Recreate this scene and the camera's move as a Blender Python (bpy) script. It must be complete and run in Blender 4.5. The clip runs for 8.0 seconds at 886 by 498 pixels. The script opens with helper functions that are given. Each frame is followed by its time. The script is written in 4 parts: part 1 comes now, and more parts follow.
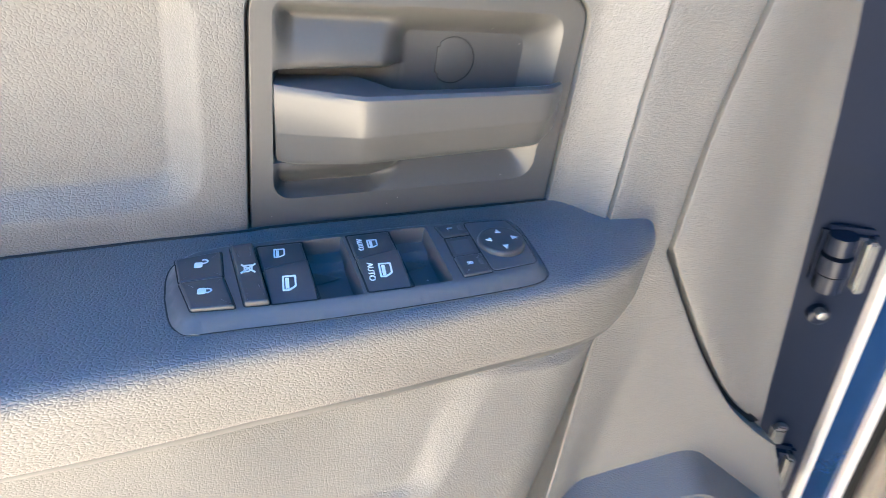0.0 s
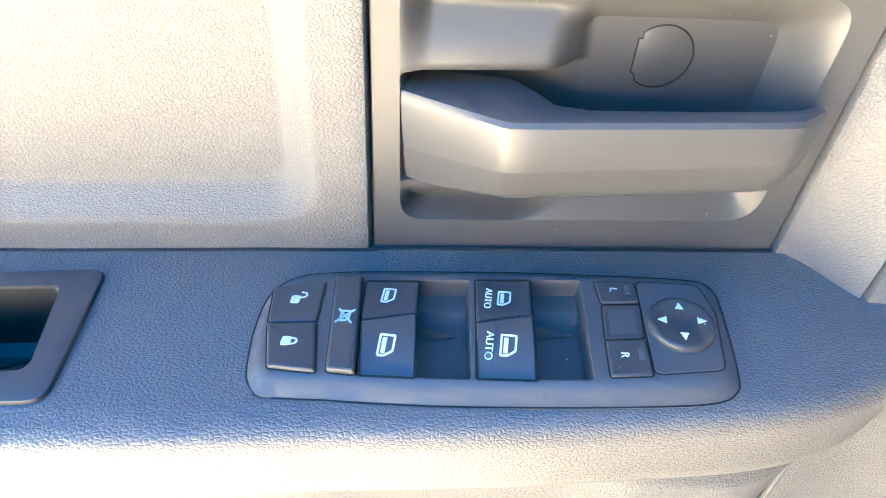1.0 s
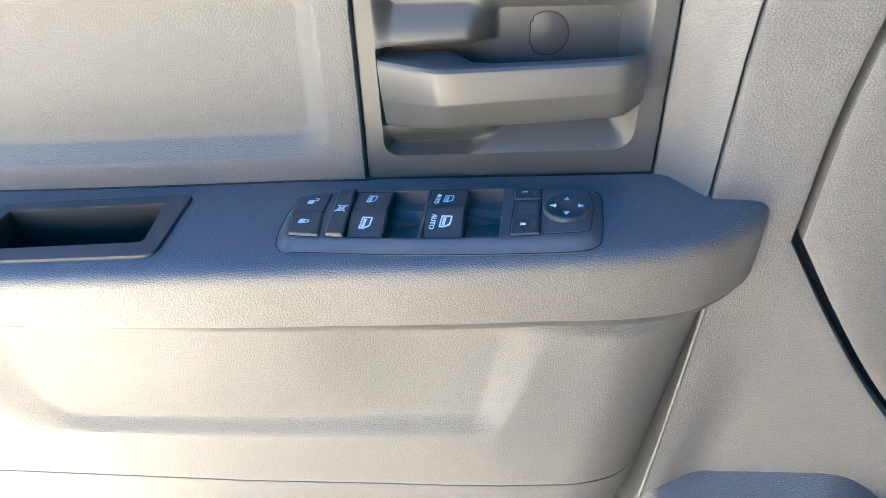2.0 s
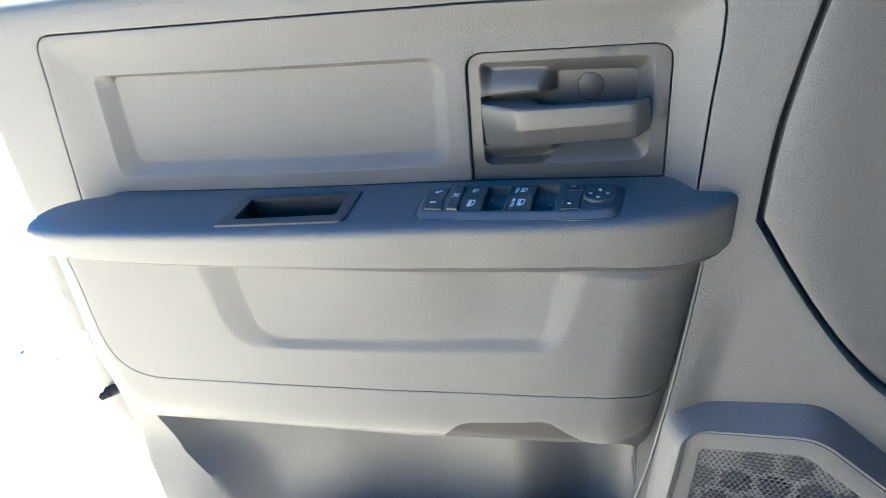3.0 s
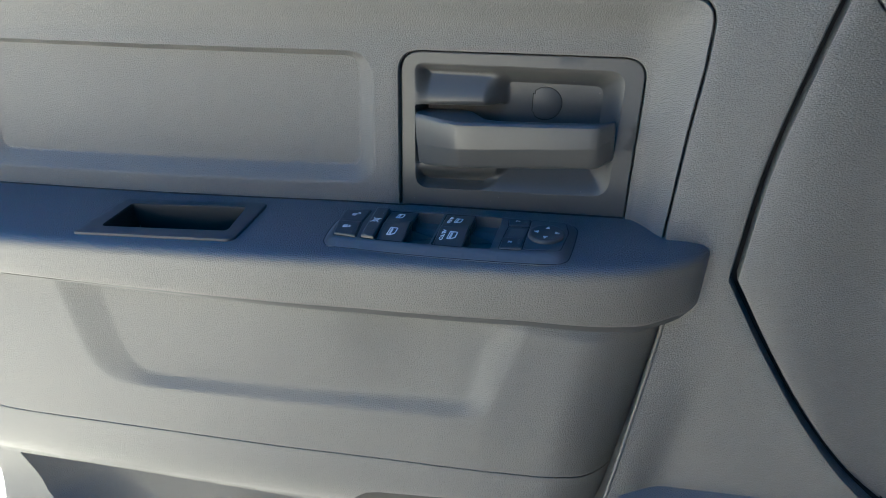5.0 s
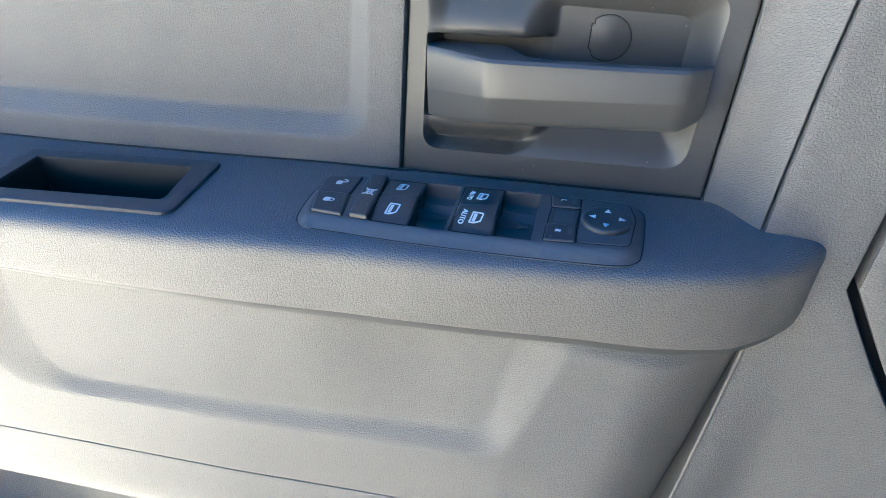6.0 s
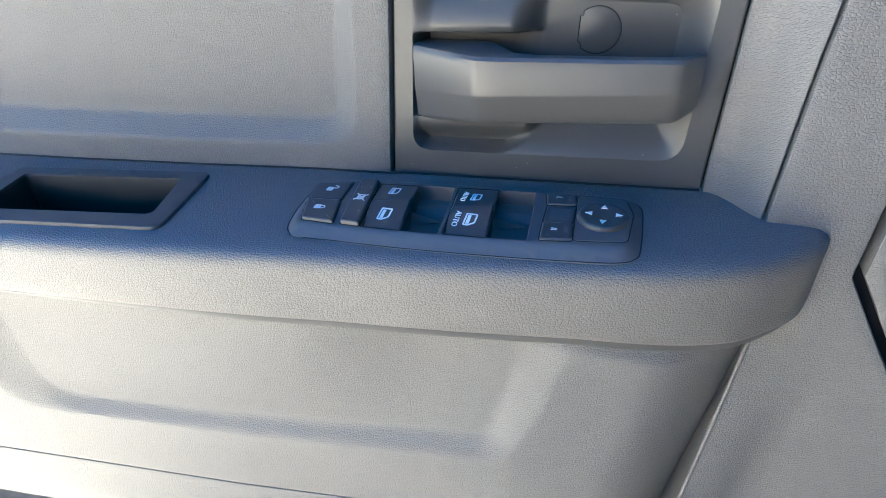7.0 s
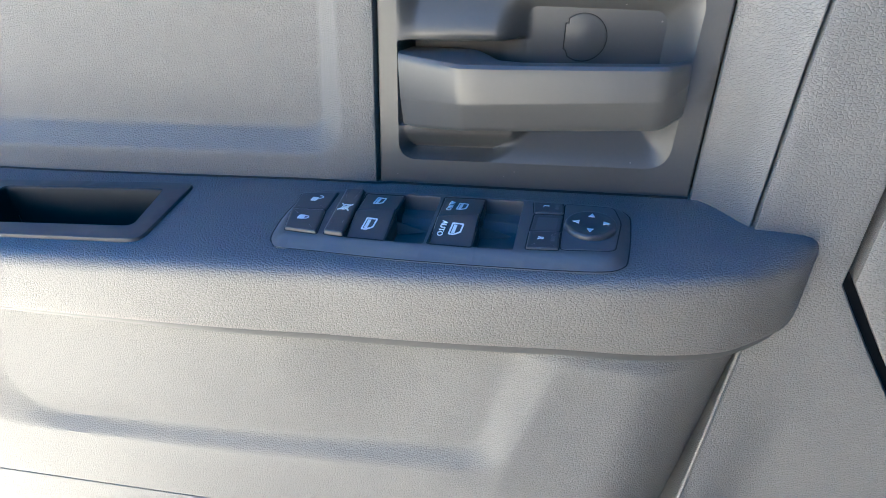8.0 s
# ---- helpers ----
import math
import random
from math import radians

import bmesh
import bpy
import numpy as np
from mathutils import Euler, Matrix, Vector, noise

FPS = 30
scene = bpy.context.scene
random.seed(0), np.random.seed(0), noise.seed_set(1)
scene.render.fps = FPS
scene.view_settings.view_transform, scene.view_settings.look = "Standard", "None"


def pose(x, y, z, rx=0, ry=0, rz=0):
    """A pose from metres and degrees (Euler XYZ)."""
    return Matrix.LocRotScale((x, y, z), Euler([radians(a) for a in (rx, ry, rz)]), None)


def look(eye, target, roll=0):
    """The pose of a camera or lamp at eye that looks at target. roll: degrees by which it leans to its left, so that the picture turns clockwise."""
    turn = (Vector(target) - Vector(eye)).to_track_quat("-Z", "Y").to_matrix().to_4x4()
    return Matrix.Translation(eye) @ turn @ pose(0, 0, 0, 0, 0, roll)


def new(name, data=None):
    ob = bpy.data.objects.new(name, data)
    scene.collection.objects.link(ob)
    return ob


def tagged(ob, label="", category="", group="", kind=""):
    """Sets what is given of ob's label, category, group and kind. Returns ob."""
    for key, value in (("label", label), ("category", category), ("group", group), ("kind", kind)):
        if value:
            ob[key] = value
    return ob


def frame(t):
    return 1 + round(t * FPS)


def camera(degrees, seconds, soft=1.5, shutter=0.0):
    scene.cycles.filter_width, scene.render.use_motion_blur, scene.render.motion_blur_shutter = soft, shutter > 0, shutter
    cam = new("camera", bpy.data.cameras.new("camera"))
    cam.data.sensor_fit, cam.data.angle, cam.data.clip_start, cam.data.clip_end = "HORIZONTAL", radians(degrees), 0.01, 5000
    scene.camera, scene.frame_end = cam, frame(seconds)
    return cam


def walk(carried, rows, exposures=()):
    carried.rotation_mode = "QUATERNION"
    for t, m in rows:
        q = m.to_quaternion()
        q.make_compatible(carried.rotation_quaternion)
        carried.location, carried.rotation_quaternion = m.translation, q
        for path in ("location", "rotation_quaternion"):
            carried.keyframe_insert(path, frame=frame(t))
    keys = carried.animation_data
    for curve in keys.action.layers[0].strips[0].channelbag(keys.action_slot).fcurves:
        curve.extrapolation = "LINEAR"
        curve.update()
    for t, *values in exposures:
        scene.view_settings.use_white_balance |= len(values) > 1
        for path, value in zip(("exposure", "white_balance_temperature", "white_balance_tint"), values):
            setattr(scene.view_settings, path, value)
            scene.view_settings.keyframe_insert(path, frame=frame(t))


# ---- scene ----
cam = camera(70.5, 8.0, 0.9, 0.2)
PATH = [
    (0, (0.016, -0.315, 0.199), (0.523, 1.274, -0.906), 7.1),
    (0.5, (0.067, -0.227, 0.162), (0.107, 1.343, -1.078), 1.4),
    (1, (0.062, -0.213, 0.211), (-0.123, 1.207, -1.185), 0.1),
    (1.5, (0.118, -0.26, 0.22), (-0.181, 1.071, -1.242), -2.2),
    (1.7, (0.128, -0.299, 0.217), (-0.212, 1.12, -1.15), -4.3),
    (2.8, (0.223, -0.518, 0.269), (-0.496, 1.033, -0.77), -9.0),
    (3, (0.231, -0.562, 0.289), (-0.538, 0.969, -0.743), -10.0),
    (3.5, (0.255, -0.58, 0.307), (-0.595, 0.926, -0.699), -14.0),
    (4, (0.252, -0.558, 0.295), (-0.552, 0.966, -0.72), -12.3),
    (4.5, (0.241, -0.54, 0.266), (-0.426, 1.083, -0.694), -2.9),
    (4.7, (0.236, -0.511, 0.254), (-0.407, 1.121, -0.706), -2.7),
    (5.8, (0.151, -0.355, 0.202), (-0.408, 1.213, -0.906), -1.1),
    (6, (0.147, -0.35, 0.191), (-0.386, 1.222, -0.924), 0.3),
    (6.5, (0.148, -0.343, 0.19), (-0.395, 1.222, -0.931), -0.5),
    (7, (0.149, -0.341, 0.19), (-0.392, 1.223, -0.933), -2.3),
    (7.5, (0.154, -0.333, 0.195), (-0.358, 1.25, -0.915), -2.8),
    (8, (0.152, -0.336, 0.186), (-0.376, 1.254, -0.906), -2.3),
]
EXPOSURES = [(0.0, 5.74, 6000, 11), (0.5, 6.3, 6250, 11), (1.0, 6.42, 6400, 10), (1.5, 5.78, 6050, 10), (1.7, 5.6, 5900, 9), (2.8, 5.15, 5450, 7), (3.0, 4.83, 5300, 6), (3.5, 3.85, 5250, 4), (4.0, 3.28, 5150, 4), (4.5, 3.45, 5080, 3), (5.8, 5.02, 5300, 6), (8.0, 5.06, 5300, 8)]
walk(cam, [(t, look(eye, target, roll)) for t, eye, target, roll in PATH], EXPOSURES)

# ---- light ----
SUN_FROM = Vector((0.10, 0.62, 0.74)).normalized()
world = bpy.data.worlds.new("sky")
scene.world = world
world.use_nodes = True
sky = world.node_tree.nodes.new("ShaderNodeTexSky")
sky.sky_type, sky.sun_disc = "NISHITA", False
sky.ozone_density, sky.dust_density = 3.5, 0.8
sky.sun_elevation = math.asin(SUN_FROM.z)
sky.sun_rotation = math.atan2(SUN_FROM.x, SUN_FROM.y)
deep = world.node_tree.nodes.new("ShaderNodeHueSaturation")
deep.inputs["Saturation"].default_value = 1.6
deep.inputs["Hue"].default_value = 0.495
world.node_tree.links.new(sky.outputs[0], deep.inputs["Color"])
world.node_tree.links.new(deep.outputs[0], world.node_tree.nodes["Background"].inputs[0])
world.node_tree.nodes["Background"].inputs[1].default_value = 0.021
sun_data = bpy.data.lights.new("sun", "SUN")
sun_data.energy, sun_data.angle, sun_data.color = 5.0, radians(0.53), (1.0, 0.89, 0.72)
sun = new("sun", sun_data)
sun.matrix_world = look(SUN_FROM * 30, (0, 0, 0))


# ---- materials ----
def shader(name, colour, rough=0.5, metal=0.0):
    m = bpy.data.materials.new(name)
    m.use_nodes = True
    nt = m.node_tree
    b = nt.nodes["Principled BSDF"]
    b.inputs["Base Color"].default_value = (*colour, 1)
    b.inputs["Roughness"].default_value = rough
    b.inputs["Metallic"].default_value = metal
    return m, nt, b


def node(nt, kind, **inputs):
    n = nt.nodes.new(kind)
    for k, v in inputs.items():
        n.inputs[k.replace("_", " ")].default_value = v
    return n


def vary(nt, b, colour, scale, amount, rough, rough_amount=0.08):
    """Uneven colour and gloss at two scales."""
    tc = nt.nodes.new("ShaderNodeTexCoord")
    big = node(nt, "ShaderNodeTexNoise", Scale=scale, Detail=4.0, Roughness=0.6)
    fine = node(nt, "ShaderNodeTexNoise", Scale=scale * 14, Detail=3.0, Roughness=0.6)
    for n in (big, fine):
        nt.links.new(tc.outputs["Object"], n.inputs["Vector"])
    mix = node(nt, "ShaderNodeMath")
    mix.operation = "ADD"
    nt.links.new(big.outputs[0], mix.inputs[0])
    nt.links.new(fine.outputs[0], mix.inputs[1])
    ramp = nt.nodes.new("ShaderNodeValToRGB")
    ramp.color_ramp.elements[0].position, ramp.color_ramp.elements[1].position = 0.3, 0.7
    ramp.color_ramp.elements[0].color = (*[c * (1 - amount) for c in colour], 1)
    ramp.color_ramp.elements[1].color = (*[min(1, c * (1 + amount)) for c in colour], 1)
    half = node(nt, "ShaderNodeMath")
    half.operation = "MULTIPLY"
    half.inputs[1].default_value = 0.5
    nt.links.new(mix.outputs[0], half.inputs[0])
    nt.links.new(half.outputs[0], ramp.inputs[0])
    nt.links.new(ramp.outputs[0], b.inputs["Base Color"])
    mr = node(nt, "ShaderNodeMapRange")
    mr.inputs[3].default_value, mr.inputs[4].default_value = rough - rough_amount, rough + rough_amount
    nt.links.new(half.outputs[0], mr.inputs[0])
    nt.links.new(mr.outputs[0], b.inputs["Roughness"])
    return tc


def grained(name, colour, rough, cell=0.0019, depth=0.00022, amount=0.07):
    """Moulded plastic with a leather grain: wrinkle lines between pebbles."""
    m, nt, b = shader(name, colour, rough)
    tc = vary(nt, b, colour, 9.0, amount, rough)
    warp = node(nt, "ShaderNodeTexNoise", Scale=0.5 / cell, Detail=2.0)
    nt.links.new(tc.outputs["Object"], warp.inputs["Vector"])
    add = nt.nodes.new("ShaderNodeVectorMath")
    add.operation = "MULTIPLY_ADD"
    add.inputs[1].default_value = (cell * 0.45,) * 3
    nt.links.new(warp.outputs["Color"], add.inputs[0])
    long = nt.nodes.new("ShaderNodeMapping")
    long.inputs["Scale"].default_value = (0.74, 1.0, 1.1)
    nt.links.new(tc.outputs["Object"], long.inputs["Vector"])
    nt.links.new(long.outputs[0], add.inputs[2])
    vor = node(nt, "ShaderNodeTexVoronoi", Scale=1 / cell, Randomness=1.0)
    vor.feature = "DISTANCE_TO_EDGE"
    nt.links.new(add.outputs[0], vor.inputs["Vector"])
    mr = node(nt, "ShaderNodeMapRange")
    mr.inputs[1].default_value, mr.inputs[2].default_value = 0.0, 0.24
    mr.interpolation_type = "SMOOTHSTEP"
    nt.links.new(vor.outputs["Distance"], mr.inputs[0])
    fine = node(nt, "ShaderNodeTexNoise", Scale=2.2 / cell, Detail=3.0)
    nt.links.new(tc.outputs["Object"], fine.inputs["Vector"])
    mad = node(nt, "ShaderNodeMath")
    mad.operation = "MULTIPLY_ADD"
    mad.inputs[1].default_value = 0.22
    nt.links.new(fine.outputs[0], mad.inputs[0])
    nt.links.new(mr.outputs[0], mad.inputs[2])
    bump = node(nt, "ShaderNodeBump", Strength=0.75, Distance=depth)
    nt.links.new(mad.outputs[0], bump.inputs["Height"])
    nt.links.new(bump.outputs[0], b.inputs["Normal"])
    return m


def dust(nt, b, tc, scale=150.0, keep=0.92, size=0.075):
    """Sparse pale specks of lint and fine scuffs."""
    vor = node(nt, "ShaderNodeTexVoronoi", Scale=scale, Randomness=1.0)
    nt.links.new(tc.outputs["Object"], vor.inputs["Vector"])
    sep = nt.nodes.new("ShaderNodeSeparateColor")
    nt.links.new(vor.outputs["Color"], sep.inputs[0])
    some = node(nt, "ShaderNodeMath")
    some.operation, some.inputs[1].default_value = "GREATER_THAN", keep
    nt.links.new(sep.outputs[0], some.inputs[0])
    near = node(nt, "ShaderNodeMath")
    near.operation, near.inputs[1].default_value = "LESS_THAN", size
    nt.links.new(vor.outputs["Distance"], near.inputs[0])
    both = node(nt, "ShaderNodeMath")
    both.operation = "MULTIPLY"
    nt.links.new(some.outputs[0], both.inputs[0])
    nt.links.new(near.outputs[0], both.inputs[1])
    faint = node(nt, "ShaderNodeMath")
    faint.operation = "MULTIPLY"
    nt.links.new(both.outputs[0], faint.inputs[0])
    nt.links.new(sep.outputs[1], faint.inputs[1])
    mix = nt.nodes.new("ShaderNodeMix")
    mix.data_type = "RGBA"
    old = b.inputs["Base Color"].links[0].from_socket
    nt.links.new(faint.outputs[0], mix.inputs["Factor"])
    nt.links.new(old, mix.inputs[6])
    mix.inputs[7].default_value = (0.32, 0.31, 0.29, 1)
    nt.links.new(mix.outputs[2], b.inputs["Base Color"])


def satin(name, colour, rough, amount=0.05, grain=2500.0, depth=0.00004):
    """Fine-textured hard plastic, nearly smooth."""
    m, nt, b = shader(name, colour, rough)
    tc = vary(nt, b, colour, 30.0, amount, rough, 0.05)
    dust(nt, b, tc)
    fine = node(nt, "ShaderNodeTexNoise", Scale=grain, Detail=2.0)
    nt.links.new(tc.outputs["Object"], fine.inputs["Vector"])
    bump = node(nt, "ShaderNodeBump", Strength=0.35, Distance=depth)
    nt.links.new(fine.outputs[0], bump.inputs["Height"])
    nt.links.new(bump.outputs[0], b.inputs["Normal"])
    return m


def plain(name, colour, rough, metal=0.0, scale=20.0, amount=0.06):
    m, nt, b = shader(name, colour, rough, metal)
    vary(nt, b, colour, scale, amount, rough, 0.05)
    return m


GREY = (0.118, 0.115, 0.111)
M_TRIM = grained("grained_grey_plastic", GREY, 0.44, cell=0.0016, depth=0.00026)
M_SOFT = grained("soft_grained_vinyl", GREY, 0.48, cell=0.0016, depth=0.00024)
M_ARM = grained("armrest_vinyl", GREY, 0.42, cell=0.0017, depth=0.00030)
M_BEZEL = satin("satin_grey_plastic", (0.068, 0.067, 0.066), 0.38)
M_LEVER = satin("handle_grey_plastic", (0.063, 0.063, 0.064), 0.36)
M_SWITCH = satin("switch_charcoal_plastic", (0.085, 0.085, 0.085), 0.36)
M_BUTTON = satin("button_charcoal_plastic", (0.058, 0.058, 0.058), 0.32)
M_WELL = satin("well_charcoal_plastic", (0.080, 0.075, 0.070), 0.58)
M_WELL.node_tree.nodes["Principled BSDF"].inputs["Specular IOR Level"].default_value = 0.25
M_TRAY = satin("tray_frame_and_shade_plastic", (0.055, 0.055, 0.056), 0.40)
# black of the dark plastic parts, and of shadow lines drawn as thin strips
M_DARK = plain("dark_plastic_and_joint_shade", (0.006, 0.006, 0.006), 0.6)
M_RUBBER = plain("black_rubber", (0.015, 0.015, 0.016), 0.55)
M_RUBBER.node_tree.nodes["Principled BSDF"].inputs["Specular IOR Level"].default_value = 0.08
M_WHITE = plain("white_print", (0.80, 0.80, 0.78), 0.5)
M_FAINT = plain("grey_print", (0.10, 0.10, 0.105), 0.4)
M_GRILLE = satin("grille_plastic", GREY, 0.45)
M_FRAME = satin("grille_backing_plastic", (0.035, 0.035, 0.035), 0.5)
M_STEEL = plain("zinc_steel", (0.30, 0.30, 0.30), 0.4, 0.9)
M_PAINT = plain("dark_blue_car_paint", (0.010, 0.030, 0.085), 0.12, 0.0)
M_PAINT.node_tree.nodes["Principled BSDF"].inputs["Coat Weight"].default_value = 0.7
M_SHELL = plain("grey_blue_door_edge_paint", (0.055, 0.055, 0.058), 0.45)
M_JAMB = plain("navy_jamb_paint", (0.008, 0.012, 0.026), 0.34)
M_JAMB.node_tree.nodes["Principled BSDF"].inputs["Specular IOR Level"].default_value = 0.3
M_SEAL = plain("sunlit_pale_edge", (0.45, 0.43, 0.42), 0.4)
M_CABTRIM = grained("beige_grey_cab_trim", (0.16, 0.14, 0.12), 0.5)
M_CABDARK = plain("dark_unseen_cab", (0.03, 0.03, 0.03), 0.8)


# ---- mesh tools ----
def bend(x):
    """The panel is slightly bowed in plan."""
    return 0.08 * x if x < 0 else 0.02 * x


def P(x, d, z):
    return Vector((x, d + bend(x), z))


def lean_at(x):
    """The lower trim on the hinge side leans outwards as it rises."""
    return 0.12 * float(step01((x + 0.25) / 0.35))


def lean_up(x):
    """So does the upper trim, but for its upright end on the latch side."""
    return 0.005 + 0.115 * float(step01((x + 0.10) / 0.32))


def T(x, d, z):
    """A place on the leaning door trim."""
    return P(x, d + (lean_up(x) if z > 0 else lean_at(x)) * z, z)


def wall_at(x):
    """The recessed wall behind the armrest, slanted in plan."""
    return float(np.interp(x, [-0.7, -0.34, -0.24, -0.14, -0.06, 0.3], [-0.0574, -0.0338, -0.0262, -0.0162, -0.0072, 0.036]))


def wall_place(u, v, h):
    """A place on the slanted wall: u along the door, v up, h into the door."""
    return Vector((u, wall_at(u) + 0.045 * v + h, v))


def thing(name, at, label, category, group="", kind=""):
    ob = new(name)
    ob.location = at
    ob.empty_display_size = 0.05
    return tagged(ob, label, category, group, kind)


BASE = {}


def link_to(ob, parent):
    """Hangs a mesh that is given in world places under its parent."""
    base = BASE.get(parent.name, parent.location.copy())
    ob.parent = parent
    ob.matrix_parent_inverse = Matrix.Translation(-base)
    BASE[ob.name] = base * 0
    return ob


def part(name, bm, material, parent=None, label="", sharp=35):
    bmesh.ops.recalc_face_normals(bm, faces=bm.faces) if sharp >= 0 else None
    me = bpy.data.meshes.new(name)
    bm.to_mesh(me)
    bm.free()
    me.materials.append(material)
    me.shade_smooth()
    me.set_sharp_from_angle(angle=radians(abs(sharp)))
    ob = new(name, me)
    if parent is not None:
        link_to(ob, parent)
    if label:
        ob["label"] = label
    return ob


def densify(loop, step):
    out = []
    n = len(loop)
    for i in range(n):
        a, b = loop[i], loop[(i + 1) % n]
        k = max(1, int(math.hypot(b[0] - a[0], b[1] - a[1]) / step + 0.5))
        out += [(a[0] + (b[0] - a[0]) * j / k, a[1] + (b[1] - a[1]) * j / k) for j in range(k)]
    return out


def rounded(corners, seg=6):
    """A closed loop from corners (u, v) or (u, v, radius)."""
    out = []
    n = len(corners)
    for i, c in enumerate(corners):
        if len(c) < 3 or c[2] <= 0:
            out.append((c[0], c[1]))
            continue
        p = Vector(c[:2])
        a, b = Vector(corners[i - 1][:2]) - p, Vector(corners[(i + 1) % n][:2]) - p
        r = min(c[2], a.length * 0.48, b.length * 0.48)
        a, b = p + a.normalized() * r, p + b.normalized() * r
        for k in range(seg + 1):
            t = k / seg
            q = a * (1 - t) ** 2 + p * 2 * t * (1 - t) + b * t * t
            out.append((q.x, q.y))
    return out


def area(loop):
    return 0.5 * sum(loop[i - 1][0] * loop[i][1] - loop[i][0] * loop[i - 1][1] for i in range(len(loop)))


def ccw(loop):
    return list(loop) if area(loop) > 0 else list(reversed(loop))


def offset(loop, r):
    """Moves a counter-clockwise loop outwards by r."""
    out = []
    n = len(loop)
    for i in range(n):
        a, p, b = Vector(loop[i - 1]), Vector(loop[i]), Vector(loop[(i + 1) % n])
        e, f = (p - a), (b - p)
        e = e.normalized() if e.length > 1e-9 else f.normalized()
        f = f.normalized() if f.length > 1e-9 else e
        m = Vector((e.y + f.y, -e.x - f.x))
        m = m.normalized() if m.length > 1e-6 else Vector((e.y, -e.x))
        k = max(0.5, m.dot(Vector((e.y, -e.x))))
        q = p + m * r / k
        out.append((q.x, q.y))
    return out


def within(pts, loop):
    p, l = np.asarray(pts, float), np.asarray(loop, float)
    x, y = p[:, 0:1], p[:, 1:2]
    a, b = l, np.roll(l, -1, 0)
    cross = (a[:, 1] > y) != (b[:, 1] > y)
    xs = a[:, 0] + (y - a[:, 1]) * (b[:, 0] - a[:, 0]) / np.where(b[:, 1] == a[:, 1], 1e-12, b[:, 1] - a[:, 1])
    return (cross & (x < xs)).sum(1) % 2 == 1


def distance(pts, loop):
    p, a = np.asarray(pts, float)[:, None, :], np.asarray(loop, float)[None]
    ab = np.roll(a, -1, 1) - a
    t = (((p - a) * ab).sum(2) / np.maximum((ab ** 2).sum(2), 1e-12)).clip(0, 1)
    return np.sqrt((((a + ab * t[..., None]) - p) ** 2).sum(2)).min(1)


def step01(t):
    t = np.clip(t, 0, 1)
    return t * t * (3 - 2 * t)


def ramp_between(pts, outer, inner, soft=1.0):
    """0 outside the outer loop, 1 inside the inner one, a smooth slope between."""
    o, i = distance(pts, outer), distance(pts, inner)
    t = o / np.maximum(o + i, 1e-9)
    t = np.where(within(pts, inner), 1.0, np.where(within(pts, outer), t, 0.0))
    return step01(t) * soft + t * (1 - soft)


from mathutils.geometry import delaunay_2d_cdt


def sheet(bm, outer, holes, height, place, step, creases=(), rim=0.006, lip=0.0012, hole_rim=0.006):
    """A skin over a flat outline with holes: height(pts) gives each point's depth, place(u, v, h) its place.
    Edges roll over with radius lip and go back by rim."""
    outer = ccw(densify(outer, step))
    holes = [ccw(densify(h, step)) for h in holes]
    lines = [outer] + holes + [densify(c, step) for c in creases]
    pts, edges = [], []
    for l in lines:
        s = len(pts)
        pts += l
        edges += [(s + i, s + (i + 1) % len(l)) for i in range(len(l))]
    lo, hi = np.min(outer, 0), np.max(outer, 0)
    gx, gy = np.meshgrid(np.arange(lo[0] + step / 2, hi[0], step), np.arange(lo[1] + step / 2, hi[1], step))
    gx = gx + (np.arange(gx.shape[0]) % 2)[:, None] * step * 0.5
    g = np.stack([gx.ravel(), gy.ravel()], 1)
    keep = within(g, outer)
    for l in lines:
        g, keep = g[keep], None
        keep = distance(g, l) > step * 0.45
    g = g[keep]
    for h in holes:
        g = g[~within(g, h)]
    pts += [tuple(q) for q in g]
    v, e, f = delaunay_2d_cdt([Vector(q) for q in pts], edges, [], 0, 1e-7)[:3]
    vv = np.array([(q.x, q.y) for q in v])
    cen = np.array([vv[list(t)].mean(0) for t in f])
    ok = within(cen, outer)
    for h in holes:
        ok &= ~within(cen, h)
    hs = height(vv)
    verts = [bm.verts.new(place(q[0], q[1], h)) for q, h in zip(vv, hs)]
    for t, k in zip(f, ok):
        if k and len(set(t)) > 2:
            bm.faces.new([verts[i] for i in t])
    for l, sign, depth in [(outer, 1, rim)] + [(h, -1, hole_rim) for h in holes]:
        if depth <= 0:
            continue
        h0 = height(np.array(l))
        rings = []
        for out, back in ((0, 0), (0.55 * lip, 0.2 * lip), (lip, lip), (lip, lip + depth)):
            l2 = offset(l, sign * out)
            rings.append([bm.verts.new(place(q[0], q[1], h + back)) for q, h in zip(l2, h0)])
        for a, b in zip(rings, rings[1:]):
            for i in range(len(l)):
                j = (i + 1) % len(l)
                bm.faces.new((a[i], a[j], b[j], b[i]))
    bmesh.ops.remove_doubles(bm, verts=bm.verts, dist=1e-6)
    return bm


def rings(bm, loops, close_first=False, close_last=False, closed=True):
    """Skins a row of loops of equal length."""
    vs = [[bm.verts.new(p) for p in l] for l in loops]
    n = len(vs[0])
    for a, b in zip(vs, vs[1:]):
        for i in range(n if closed else n - 1):
            j = (i + 1) % n
            bm.faces.new((a[i], a[j], b[j], b[i]))
    if close_first:
        bm.faces.new(list(reversed(vs[0])))
    if close_last:
        bm.faces.new(vs[-1])
    return bm


